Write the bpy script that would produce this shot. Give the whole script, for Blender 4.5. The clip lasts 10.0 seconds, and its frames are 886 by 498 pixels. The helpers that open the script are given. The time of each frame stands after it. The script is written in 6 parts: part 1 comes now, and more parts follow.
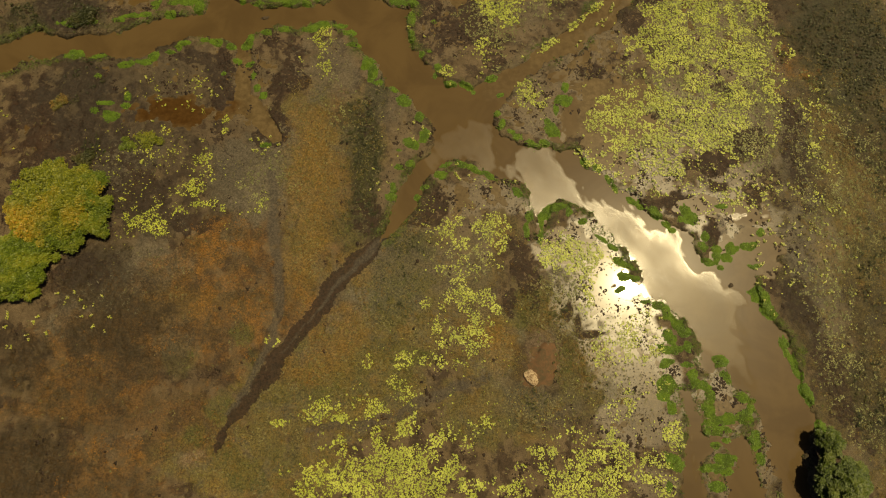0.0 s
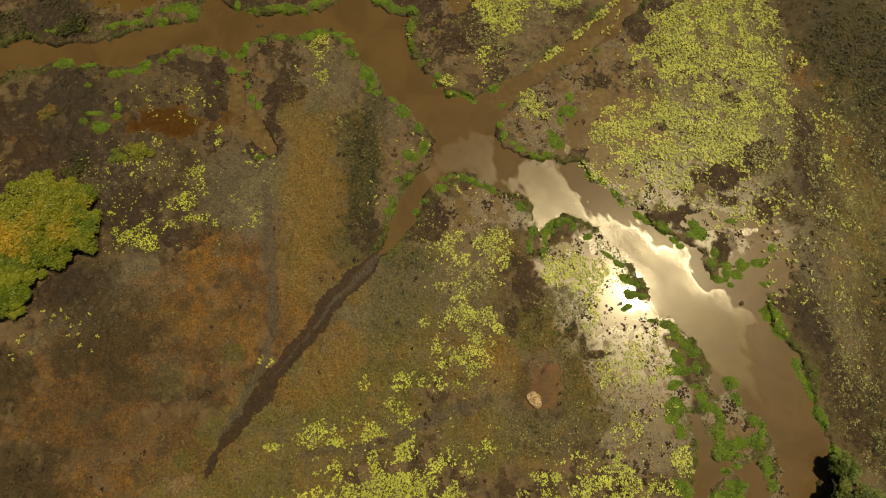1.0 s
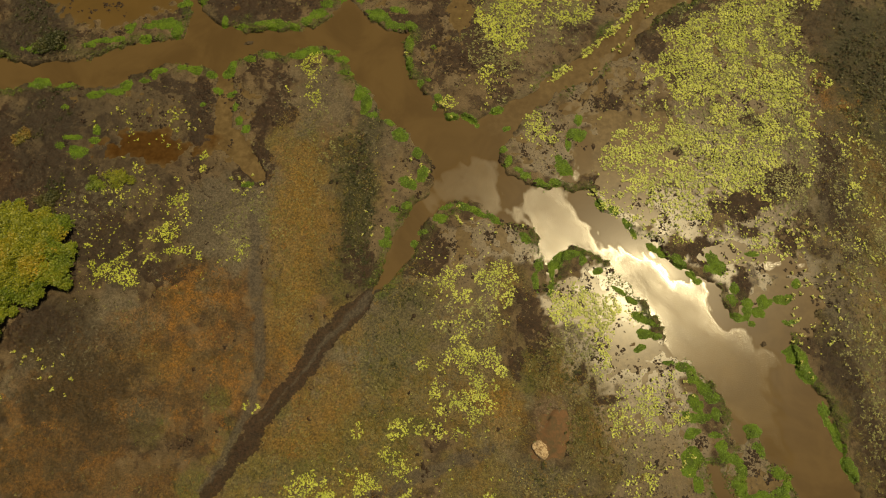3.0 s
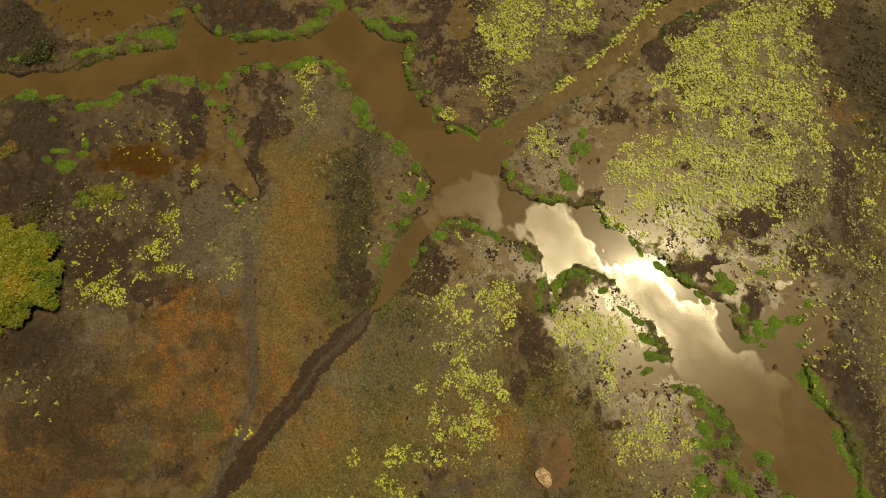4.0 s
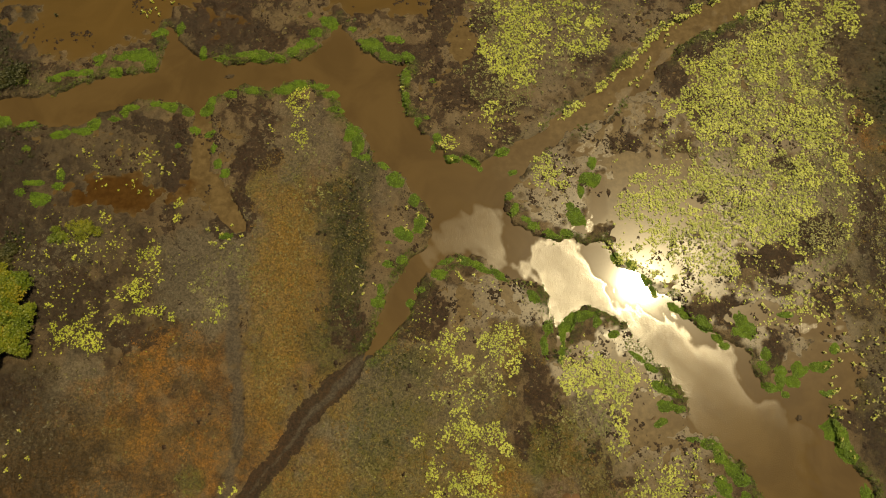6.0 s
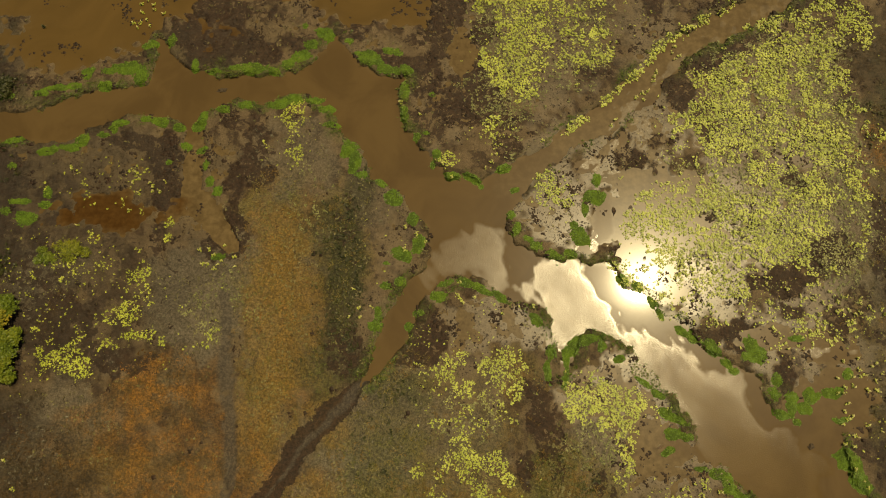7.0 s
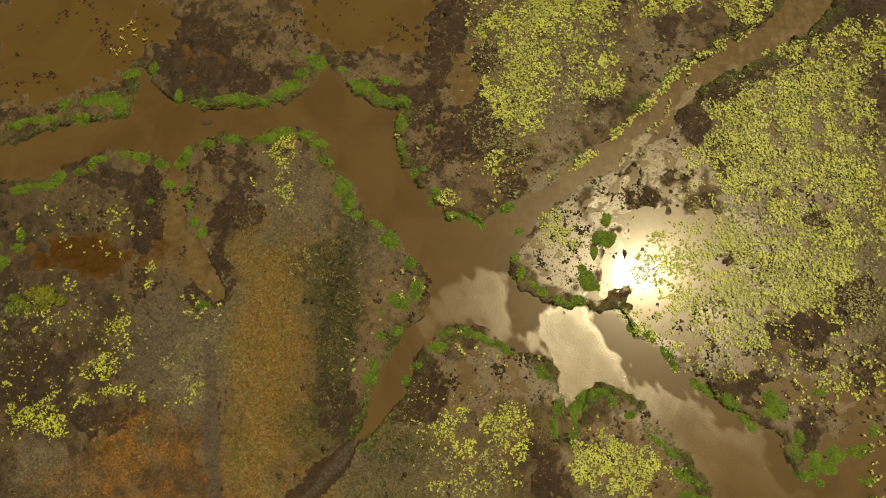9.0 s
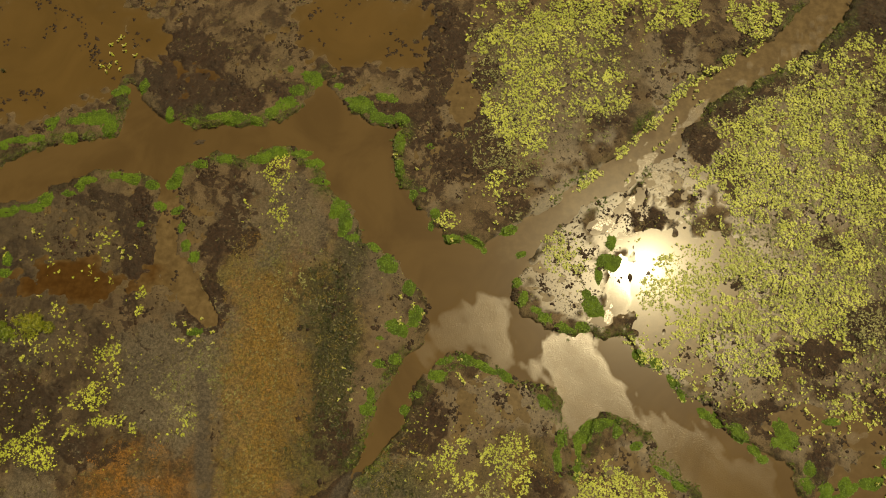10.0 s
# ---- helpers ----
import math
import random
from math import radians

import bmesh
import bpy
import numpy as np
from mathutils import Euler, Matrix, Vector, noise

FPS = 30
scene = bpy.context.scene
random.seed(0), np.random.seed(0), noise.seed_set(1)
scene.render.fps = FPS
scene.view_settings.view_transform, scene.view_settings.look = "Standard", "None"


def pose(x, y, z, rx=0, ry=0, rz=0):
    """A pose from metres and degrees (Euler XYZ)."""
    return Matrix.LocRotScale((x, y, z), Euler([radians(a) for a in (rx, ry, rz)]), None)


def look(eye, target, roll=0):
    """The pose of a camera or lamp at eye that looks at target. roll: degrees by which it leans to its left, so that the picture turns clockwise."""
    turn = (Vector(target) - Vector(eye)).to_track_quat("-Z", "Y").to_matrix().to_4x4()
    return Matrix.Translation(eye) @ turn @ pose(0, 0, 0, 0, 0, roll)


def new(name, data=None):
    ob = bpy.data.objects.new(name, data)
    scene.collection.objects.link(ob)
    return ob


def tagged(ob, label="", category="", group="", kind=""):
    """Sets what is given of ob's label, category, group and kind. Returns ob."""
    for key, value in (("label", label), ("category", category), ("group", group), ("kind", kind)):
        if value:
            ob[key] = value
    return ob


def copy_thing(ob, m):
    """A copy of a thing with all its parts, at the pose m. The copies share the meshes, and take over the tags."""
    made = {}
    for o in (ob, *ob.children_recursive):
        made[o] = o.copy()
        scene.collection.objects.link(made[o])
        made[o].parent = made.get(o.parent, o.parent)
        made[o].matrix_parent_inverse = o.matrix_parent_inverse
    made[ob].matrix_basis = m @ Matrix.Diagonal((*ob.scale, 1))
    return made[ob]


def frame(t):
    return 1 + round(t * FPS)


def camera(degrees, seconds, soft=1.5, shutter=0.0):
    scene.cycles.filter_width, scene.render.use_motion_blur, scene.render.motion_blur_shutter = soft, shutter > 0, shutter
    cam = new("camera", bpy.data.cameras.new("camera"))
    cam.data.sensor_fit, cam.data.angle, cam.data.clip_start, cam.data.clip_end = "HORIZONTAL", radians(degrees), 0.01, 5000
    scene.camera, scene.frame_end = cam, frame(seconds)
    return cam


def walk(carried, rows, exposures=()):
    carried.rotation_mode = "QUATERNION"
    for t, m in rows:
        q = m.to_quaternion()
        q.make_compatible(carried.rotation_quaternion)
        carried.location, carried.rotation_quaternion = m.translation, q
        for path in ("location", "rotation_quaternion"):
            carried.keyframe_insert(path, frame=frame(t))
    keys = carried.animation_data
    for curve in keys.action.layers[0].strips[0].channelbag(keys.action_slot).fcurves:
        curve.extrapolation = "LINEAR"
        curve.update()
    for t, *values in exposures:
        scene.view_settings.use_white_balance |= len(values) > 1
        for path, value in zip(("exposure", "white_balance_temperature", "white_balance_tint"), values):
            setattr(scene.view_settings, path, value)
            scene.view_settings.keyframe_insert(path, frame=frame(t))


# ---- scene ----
cam = camera(75.0, 10.0, soft=1.05)
# seconds, eye, turn
PATH = [
    (0.0, -1.762, -13.626, 49.706, 14.111, -1.719, -0.715),
    (1.0, -1.560, -11.969, 48.319, 14.254, -1.588, -0.590),
    (2.0, -1.376, -10.250, 47.000, 14.332, -1.468, -0.481),
    (3.0, -1.208, -8.470, 45.749, 14.344, -1.360, -0.388),
    (4.0, -1.057, -6.630, 44.566, 14.290, -1.264, -0.312),
    (5.0, -0.923, -4.729, 43.451, 14.171, -1.179, -0.253),
    (6.0, -0.807, -2.768, 42.404, 13.986, -1.106, -0.211),
    (7.0, -0.707, -0.745, 41.425, 13.735, -1.045, -0.186),
    (8.0, -0.625, 1.338, 40.514, 13.418, -0.996, -0.180),
    (9.0, -0.559, 3.482, 39.671, 13.036, -0.958, -0.190),
    (10.0, -0.510, 5.687, 38.895, 12.588, -0.931, -0.218),
]
walk(cam, [(t, pose(x, y, z, rx, ry, rz)) for t, x, y, z, rx, ry, rz in PATH], exposures=[(0.0, -0.12, 7450, 9.5), (10.0, -0.12, 7450, 9.5)])

# ---- light ----
SUN_WAY = Vector((0.371, 0.189, 1.0)).normalized()
elevation = math.asin(SUN_WAY.z)
azimuth = math.atan2(SUN_WAY.x, SUN_WAY.y)
world = bpy.data.worlds.new("sky")
scene.world = world
world.use_nodes = True
wn = world.node_tree.nodes
sky = wn.new("ShaderNodeTexSky")
sky.sky_type = "NISHITA"
sky.sun_disc = False
sky.sun_elevation = elevation
sky.sun_rotation = azimuth
sky.dust_density = 3.0
wn["Background"].inputs["Strength"].default_value = 0.024
world.node_tree.links.new(sky.outputs["Color"], wn["Background"].inputs["Color"])
sun_data = bpy.data.lights.new("sun", "SUN")
sun_data.energy = 5.0
sun_data.angle = radians(0.9)
sun_data.color = (1.0, 0.86, 0.53)
sun = new("sun", sun_data)
sun.matrix_world = look(SUN_WAY * 80, (0, 0, 0))


# ---- materials ----
class Nodes:
    """Short hand for a node material."""

    def __init__(self, name):
        self.mat = bpy.data.materials.new(name)
        self.mat.use_nodes = True
        self.tree = self.mat.node_tree
        self.bsdf = self.tree.nodes["Principled BSDF"]
        self.place = self.add("ShaderNodeNewGeometry").outputs["Position"]

    def add(self, kind):
        return self.tree.nodes.new(kind)

    def put(self, socket, value):
        if hasattr(value, "is_linked"):
            self.tree.links.new(value, socket)
        elif isinstance(value, tuple) and len(value) == 3:
            socket.default_value = (*value, 1.0)
        else:
            socket.default_value = value

    def noise(self, scale, detail=4.0, rough=0.55, warp=0.0, kind="ShaderNodeTexNoise", vector=None):
        n = self.add(kind)
        self.put(n.inputs["Vector"], vector or self.place)
        n.inputs["Scale"].default_value = scale
        if kind == "ShaderNodeTexNoise":
            n.inputs["Detail"].default_value = detail
            n.inputs["Roughness"].default_value = rough
            n.inputs["Distortion"].default_value = warp
            return n.outputs["Fac"]
        return n.outputs["Distance"]

    def ramp(self, value, low, high, a=0.0, b=1.0):
        n = self.add("ShaderNodeMapRange")
        n.interpolation_type = "SMOOTHSTEP"
        self.put(n.inputs["Value"], value)
        for k, v in zip(("From Min", "From Max", "To Min", "To Max"), (low, high, a, b)):
            n.inputs[k].default_value = v
        return n.outputs["Result"]

    def maths(self, op, a, b=0.0):
        n = self.add("ShaderNodeMath")
        n.operation = op
        self.put(n.inputs[0], a)
        self.put(n.inputs[1], b)
        return n.outputs[0]

    def mix(self, f, a, b):
        n = self.add("ShaderNodeMix")
        n.data_type = "RGBA"
        self.put(n.inputs["Factor"], f)
        self.put(n.inputs["A"], a)
        self.put(n.inputs["B"], b)
        return n.outputs["Result"]

    def attribute(self, name):
        n = self.add("ShaderNodeAttribute")
        n.attribute_name = name
        return n

    def split(self, attribute):
        s = self.add("ShaderNodeSeparateColor")
        self.put(s.inputs[0], attribute.outputs["Color"])
        return (*s.outputs, attribute.outputs["Alpha"])

    def bump(self, height, strength, distance):
        n = self.add("ShaderNodeBump")
        self.put(n.inputs["Height"], height)
        n.inputs["Strength"].default_value = strength
        n.inputs["Distance"].default_value = distance
        self.put(self.bsdf.inputs["Normal"], n.outputs[0])

    def done(self, colour, rough, specular=0.3):
        self.put(self.bsdf.inputs["Base Color"], colour)
        self.put(self.bsdf.inputs["Roughness"], rough)
        self.bsdf.inputs["Specular IOR Level"].default_value = specular
        return self.mat


def ground_material():
    m = Nodes("marsh_ground")
    orange, olive, grey, mud = m.split(m.attribute("cover_a"))
    rust, sand, track, scrub = m.split(m.attribute("cover_b"))
    coarse, fine, grain = m.noise(0.7, 5), m.noise(4.0, 5, 0.65), m.noise(17.0, 4, 0.7)
    tufts = m.ramp(m.noise(5.5, 6, 0.75), 0.41, 0.59)
    blotch = m.ramp(m.noise(0.55, 8, 0.66, 0.4), 0.48, 0.55)
    c = m.mix(m.ramp(coarse, 0.3, 0.7), (0.092, 0.063, 0.034), (0.158, 0.112, 0.064))
    c = m.mix(m.maths("MULTIPLY", blotch, 0.8), c, m.mix(tufts, (0.018, 0.009, 0.004), (0.050, 0.026, 0.012)))
    c = m.mix(m.maths("MULTIPLY", grey, 0.8), c, m.mix(tufts, (0.076, 0.062, 0.040), (0.165, 0.136, 0.092)))
    sward = m.mix(tufts, (0.062, 0.054, 0.013), (0.165, 0.136, 0.037))
    ochre = m.mix(tufts, (0.108, 0.066, 0.012), (0.262, 0.162, 0.030))
    golden, verdant, bloom, _ = m.split(m.attribute("cover_d"))
    sward = m.mix(m.maths("MAXIMUM", m.ramp(m.noise(0.32, 6, 0.62, 0.7), 0.46, 0.66, 0.0, 0.8), golden), sward, ochre)
    sward = m.mix(m.ramp(m.noise(0.45, 6, 0.65, 0.5), 0.49, 0.62, 0.0, 0.75), sward, m.mix(tufts, (0.055, 0.047, 0.030), (0.125, 0.112, 0.078)))
    c = m.mix(m.maths("MULTIPLY", olive, 0.85), c, sward)
    mottle = m.ramp(m.noise(0.65, 7, 0.62, 0.6), 0.42, 0.56)
    straw = m.mix(tufts, (0.118, 0.055, 0.009), (0.290, 0.136, 0.020))
    straw = m.mix(mottle, m.mix(tufts, (0.056, 0.036, 0.009), (0.130, 0.076, 0.021)), straw)
    stain = m.ramp(m.noise(0.16, 5, 0.6, 0.8), 0.42, 0.62, 0.0, 0.6)
    straw = m.mix(stain, straw, m.mix(tufts, (0.036, 0.021, 0.009), (0.085, 0.048, 0.018)))
    faded = m.ramp(m.noise(0.33, 6, 0.65, 1.0), 0.52, 0.68, 0.0, 0.7)
    straw = m.mix(faded, straw, m.mix(tufts, (0.055, 0.043, 0.028), (0.120, 0.096, 0.062)))
    c = m.mix(m.maths("MULTIPLY", orange, 0.92), c, straw)
    c = m.mix(m.maths("MULTIPLY", grey, 0.5), c, m.mix(tufts, (0.070, 0.060, 0.044), (0.160, 0.140, 0.108)))
    c = m.mix(m.maths("MULTIPLY", golden, 0.6), c, ochre)
    c = m.mix(m.maths("MULTIPLY", verdant, m.ramp(fine, 0.3, 0.65, 0.55, 0.95)), c, m.mix(tufts, (0.036, 0.041, 0.008), (0.098, 0.104, 0.022)))
    c = m.mix(m.maths("MULTIPLY", bloom, m.ramp(fine, 0.34, 0.62, 0.3, 0.9)), c, m.mix(tufts, (0.084, 0.073, 0.050), (0.190, 0.168, 0.122)))
    weed, slick, dimmed, marsh_dim = m.split(m.attribute("cover_c"))
    # lens falloff put into the colour: outer grass ground goes dark brown
    c = m.mix(m.maths("MULTIPLY", dimmed, 0.85), c, m.mix(tufts, (0.016, 0.011, 0.004), (0.047, 0.029, 0.010)))
    c = m.mix(m.maths("MULTIPLY", scrub, 0.85), c, m.mix(tufts, (0.011, 0.014, 0.004), (0.036, 0.040, 0.012)))
    # peat breaks into lacy islets with crisp rims
    lace = m.maths("MULTIPLY", m.maths("SUBTRACT", m.noise(2.3, 8, 0.66, 0.6), 0.5), 1.9)
    peat = m.ramp(m.maths("ADD", m.maths("MULTIPLY", mud, 0.60), lace), 0.425, 0.475)
    c = m.mix(m.maths("MULTIPLY", peat, 0.9), c, m.mix(tufts, (0.014, 0.0062, 0.0026), (0.041, 0.0185, 0.0080)))
    c = m.mix(m.maths("MULTIPLY", rust, 0.85), c, m.mix(m.ramp(coarse, 0.3, 0.7), (0.030, 0.012, 0.004), (0.052, 0.023, 0.008)))
    c = m.mix(m.maths("MULTIPLY", track, 0.75), c, m.mix(tufts, (0.046, 0.038, 0.029), (0.094, 0.078, 0.060)))
    c = m.mix(m.maths("MULTIPLY", weed, m.ramp(fine, 0.36, 0.56, 0.15, 0.9)), c, m.mix(tufts, (0.026, 0.042, 0.006), (0.066, 0.100, 0.010)))
    c = m.mix(sand, c, m.mix(tufts, (0.15, 0.095, 0.055), (0.26, 0.18, 0.115)))
    c = m.mix(m.ramp(grain, 0.36, 0.6, 0.75, 0.0), c, m.mix(0.7, c, (0.012, 0.008, 0.004)))
    xyz = m.add("ShaderNodeSeparateXYZ")
    m.put(xyz.inputs[0], m.place)
    # a film of pale silt where the ground barely rises from the water
    damp = m.ramp(m.maths("ADD", xyz.outputs["Z"], m.ramp(fine, 0.3, 0.7, -0.03, 0.03)), 0.02, 0.10, 1.0, 0.0)
    damp = m.maths("MULTIPLY", damp, m.maths("SUBTRACT", 0.9, m.maths("MULTIPLY", peat, 0.9)))
    m.bsdf.inputs["Coat Roughness"].default_value = 0.29
    m.bsdf.inputs["Coat IOR"].default_value = 1.6
    m.put(m.bsdf.inputs["Coat Weight"], m.maths("MULTIPLY", slick, 0.42))
    level = m.add("ShaderNodeCombineXYZ")  # the film of water lies level
    level.inputs["Z"].default_value = 1.0
    m.put(m.bsdf.inputs["Coat Normal"], level.outputs[0])
    damp = m.maths("MAXIMUM", damp, m.maths("MULTIPLY", slick, m.ramp(fine, 0.35, 0.6, 0.45, 0.9)))
    c = m.mix(damp, c, m.mix(m.ramp(fine, 0.3, 0.7), (0.086, 0.060, 0.029), (0.132, 0.094, 0.048)))
    # all ground colours of the outer marsh darkened, imitating lens falloff
    c = m.mix(m.maths("MULTIPLY", marsh_dim, 0.9), c, m.mix(0.62, c, m.mix(fine, (0.010, 0.008, 0.005), (0.034, 0.027, 0.019))))
    m.bump(m.maths("ADD", fine, m.maths("MULTIPLY", grain, 0.6)), 0.9, 0.12)
    return m.done(c, m.ramp(xyz.outputs["Z"], 0.02, 0.10, 0.46, 0.55), 0.36)


def water_material():
    m = Nodes("silty_water")
    ripple, shallow, amber, rust = m.split(m.attribute("state"))
    cloud, fine = m.noise(0.16, 4, 0.6, 1.2), m.noise(2.2, 5, 0.6)
    c = m.mix(m.ramp(cloud, 0.35, 0.65), (0.074, 0.047, 0.0185), (0.094, 0.061, 0.0245))
    flats = m.mix(m.ramp(fine, 0.3, 0.7), (0.086, 0.060, 0.029), (0.132, 0.094, 0.048))
    flats = m.mix(m.ramp(m.noise(0.9, 5, 0.65), 0.45, 0.65, 0.0, 0.45), flats, (0.050, 0.033, 0.016))
    c = m.mix(shallow, c, flats)
    c = m.mix(amber, c, m.mix(m.ramp(cloud, 0.3, 0.7), (0.080, 0.050, 0.0155), (0.100, 0.062, 0.020)))
    c = m.mix(rust, c, m.mix(m.ramp(fine, 0.3, 0.7), (0.040, 0.017, 0.003), (0.062, 0.029, 0.006)))
    waves = m.maths("MULTIPLY", m.maths("SUBTRACT", m.noise(11.5, 3, 0.7, 0.3), 0.5), m.ramp(ripple, 0.12, 0.7))
    swell = m.maths("MULTIPLY", m.noise(0.8, 2, 0.5), 0.012)
    m.bump(m.maths("ADD", waves, swell), 1.0, 0.0105)
    m.bsdf.inputs["IOR"].default_value = 1.33
    # calm water mirrors sharply; where the wind ruffles it a broad sheen takes over, strongest along the rim of a gust
    m.bsdf.inputs["Coat IOR"].default_value = 1.6
    m.put(m.bsdf.inputs["Coat Roughness"], m.ramp(ripple, 0.2, 0.9, 0.28, 0.285))
    m.put(m.bsdf.inputs["Coat Normal"], m.bsdf.inputs["Normal"].links[0].from_socket)
    gust, front, _, _ = m.split(m.attribute("gust"))
    ruffled = m.ramp(ripple, 0.1, 0.45)
    sheen = m.maths("MULTIPLY", ruffled, m.maths("ADD", m.maths("MULTIPLY", gust, 0.40), m.maths("MULTIPLY", front, 0.26)))
    still = m.ramp(shallow, 0.0, 1.0, 0.12, 0.17)
    m.put(m.bsdf.inputs["Coat Weight"], m.maths("MAXIMUM", still, sheen))
    m.put(m.bsdf.inputs["Specular IOR Level"], m.maths("MULTIPLY", m.maths("ADD", m.ramp(ripple, 0.0, 0.35, 0.75, 0.04), m.maths("MULTIPLY", m.maths("MULTIPLY", ruffled, front), 0.3)), m.ramp(shallow, 0.0, 1.0, 1.0, 0.13)))
    m.put(m.bsdf.inputs["Base Color"], c)
    gloss = m.maths("ADD", m.ramp(m.noise(14.0, 2), 0.3, 0.7, 0.06, 0.08), m.maths("MULTIPLY", shallow, 0.08))
    m.put(m.bsdf.inputs["Roughness"], m.maths("MAXIMUM", gloss, m.ramp(ripple, 0.1, 0.5, 0.0, 0.155)))
    return m.mat


def leaf_material(name, dark, light, tip=None, rough=0.52, patch=0.6, third=None, shine=0.34):
    m = Nodes(name)
    island = m.add("ShaderNodeNewGeometry").outputs["Random Per Island"]
    c = m.mix(island, dark, light)
    if tip:
        c = m.mix(m.ramp(m.noise(patch, 4), 0.42, 0.66), c, m.mix(island, light, tip))
    if third:
        c = m.mix(m.ramp(m.noise(0.42, 7, 0.64, 1.0), 0.45, 0.55, 0.0, 0.92), c, m.mix(island, m.mix(0.5, dark, third), third))
    m.bsdf.inputs["Subsurface Weight"].default_value = 0.0
    return m.done(c, rough, shine)


def bark_material():
    m = Nodes("bark")
    n = m.noise(9.0, 5, 0.7)
    m.bump(n, 0.8, 0.03)
    return m.done(m.mix(n, (0.028, 0.019, 0.012), (0.088, 0.066, 0.044)), 0.9)


def mat_base_material():
    m = Nodes("mat_base")
    n, f = m.noise(1.1, 4), m.noise(9.0, 5, 0.7)
    c = m.mix(m.ramp(n, 0.35, 0.65), (0.055, 0.095, 0.008), (0.095, 0.165, 0.010))
    c = m.mix(m.ramp(f, 0.35, 0.7, 0.0, 0.6), c, (0.017, 0.025, 0.004))
    m.bump(f, 1.0, 0.1)
    return m.done(c, 0.8)


GROUND, SILTY_WATER, BARK, MAT_BASE = ground_material(), water_material(), bark_material(), mat_base_material()
MAT_LEAF = leaf_material("mat_leaf", (0.046, 0.100, 0.006), (0.108, 0.208, 0.012), (0.130, 0.190, 0.017))
YELLOW_LEAF = leaf_material("yellow_leaf", (0.205, 0.246, 0.030), (0.368, 0.425, 0.056), (0.48, 0.525, 0.095), rough=0.45, shine=0.42)
DRY_GRASS = leaf_material("dry_grass", (0.076, 0.037, 0.007), (0.290, 0.134, 0.019), (0.205, 0.105, 0.032), patch=0.35, third=(0.062, 0.052, 0.018))
OLIVE_GRASS = leaf_material("olive_grass", (0.050, 0.050, 0.010), (0.165, 0.142, 0.034), (0.21, 0.16, 0.05), third=(0.185, 0.108, 0.025))
GREEN_GRASS = leaf_material("green_grass", (0.030, 0.040, 0.007), (0.098, 0.110, 0.020), (0.130, 0.125, 0.030))
GREY_SEDGE = leaf_material("grey_sedge", (0.055, 0.050, 0.030), (0.138, 0.121, 0.088), (0.105, 0.099, 0.066))
SCRUB_LEAF = leaf_material("scrub_leaf", (0.010, 0.014, 0.004), (0.038, 0.044, 0.011), (0.070, 0.062, 0.016))
LITTER = leaf_material("dead_stems", (0.009, 0.0045, 0.002), (0.036, 0.020, 0.010), (0.028, 0.018, 0.010))
TREE_GOLD = leaf_material("gold_green_leaf", (0.048, 0.068, 0.005), (0.18, 0.190, 0.013), (0.36, 0.195, 0.022), patch=0.25)
TREE_GREEN = leaf_material("green_leaf", (0.034, 0.056, 0.004), (0.108, 0.150, 0.010), (0.165, 0.165, 0.014))
DARK_GREEN = leaf_material("dark_green_leaf", (0.020, 0.036, 0.004), (0.072, 0.105, 0.010), (0.105, 0.120, 0.013))
BANK_WEED = leaf_material("bank_weed", (0.028, 0.050, 0.005), (0.085, 0.130, 0.010), (0.10, 0.10, 0.02))
DEBRIS = leaf_material("sodden_debris", (0.008, 0.004, 0.002), (0.030, 0.015, 0.0075), (0.024, 0.015, 0.0075), 0.7)
# grass coloured darker to stand in for lens falloff
DIM_GRASS = leaf_material("dim_grass", (0.017, 0.010, 0.003), (0.062, 0.036, 0.009), (0.082, 0.042, 0.012), patch=0.3, third=(0.048, 0.036, 0.014))
SPECK = leaf_material("marsh_herb", (0.040, 0.038, 0.012), (0.155, 0.140, 0.052), (0.19, 0.165, 0.085), patch=0.4)
SAGE_LEAF = leaf_material("sage_leaf", (0.072, 0.078, 0.026), (0.190, 0.198, 0.072), (0.25, 0.25, 0.105), patch=0.4)
PALE_FLOWER = leaf_material("pale_flower", (0.30, 0.29, 0.10), (0.48, 0.45, 0.20))


def sand_material():
    m = Nodes("pale_sand")
    n = m.noise(7.0, 5, 0.7)
    m.bump(n, 0.8, 0.06)
    return m.done(m.mix(m.ramp(n, 0.36, 0.62), (0.17, 0.105, 0.055), (0.47, 0.365, 0.245)), 0.95)


PALE_SAND = sand_material()


def earth_material():
    m = Nodes("red_earth")
    n, f = m.noise(1.4, 6, 0.65, 0.6), m.noise(5.0, 6, 0.75)
    m.bump(f, 0.7, 0.05)
    c = m.mix(m.ramp(n, 0.35, 0.65), (0.082, 0.062, 0.034), (0.150, 0.080, 0.042))
    return m.done(m.mix(m.ramp(f, 0.3, 0.7, 0.0, 0.4), c, (0.05, 0.033, 0.02)), 0.95)


RED_EARTH = earth_material()

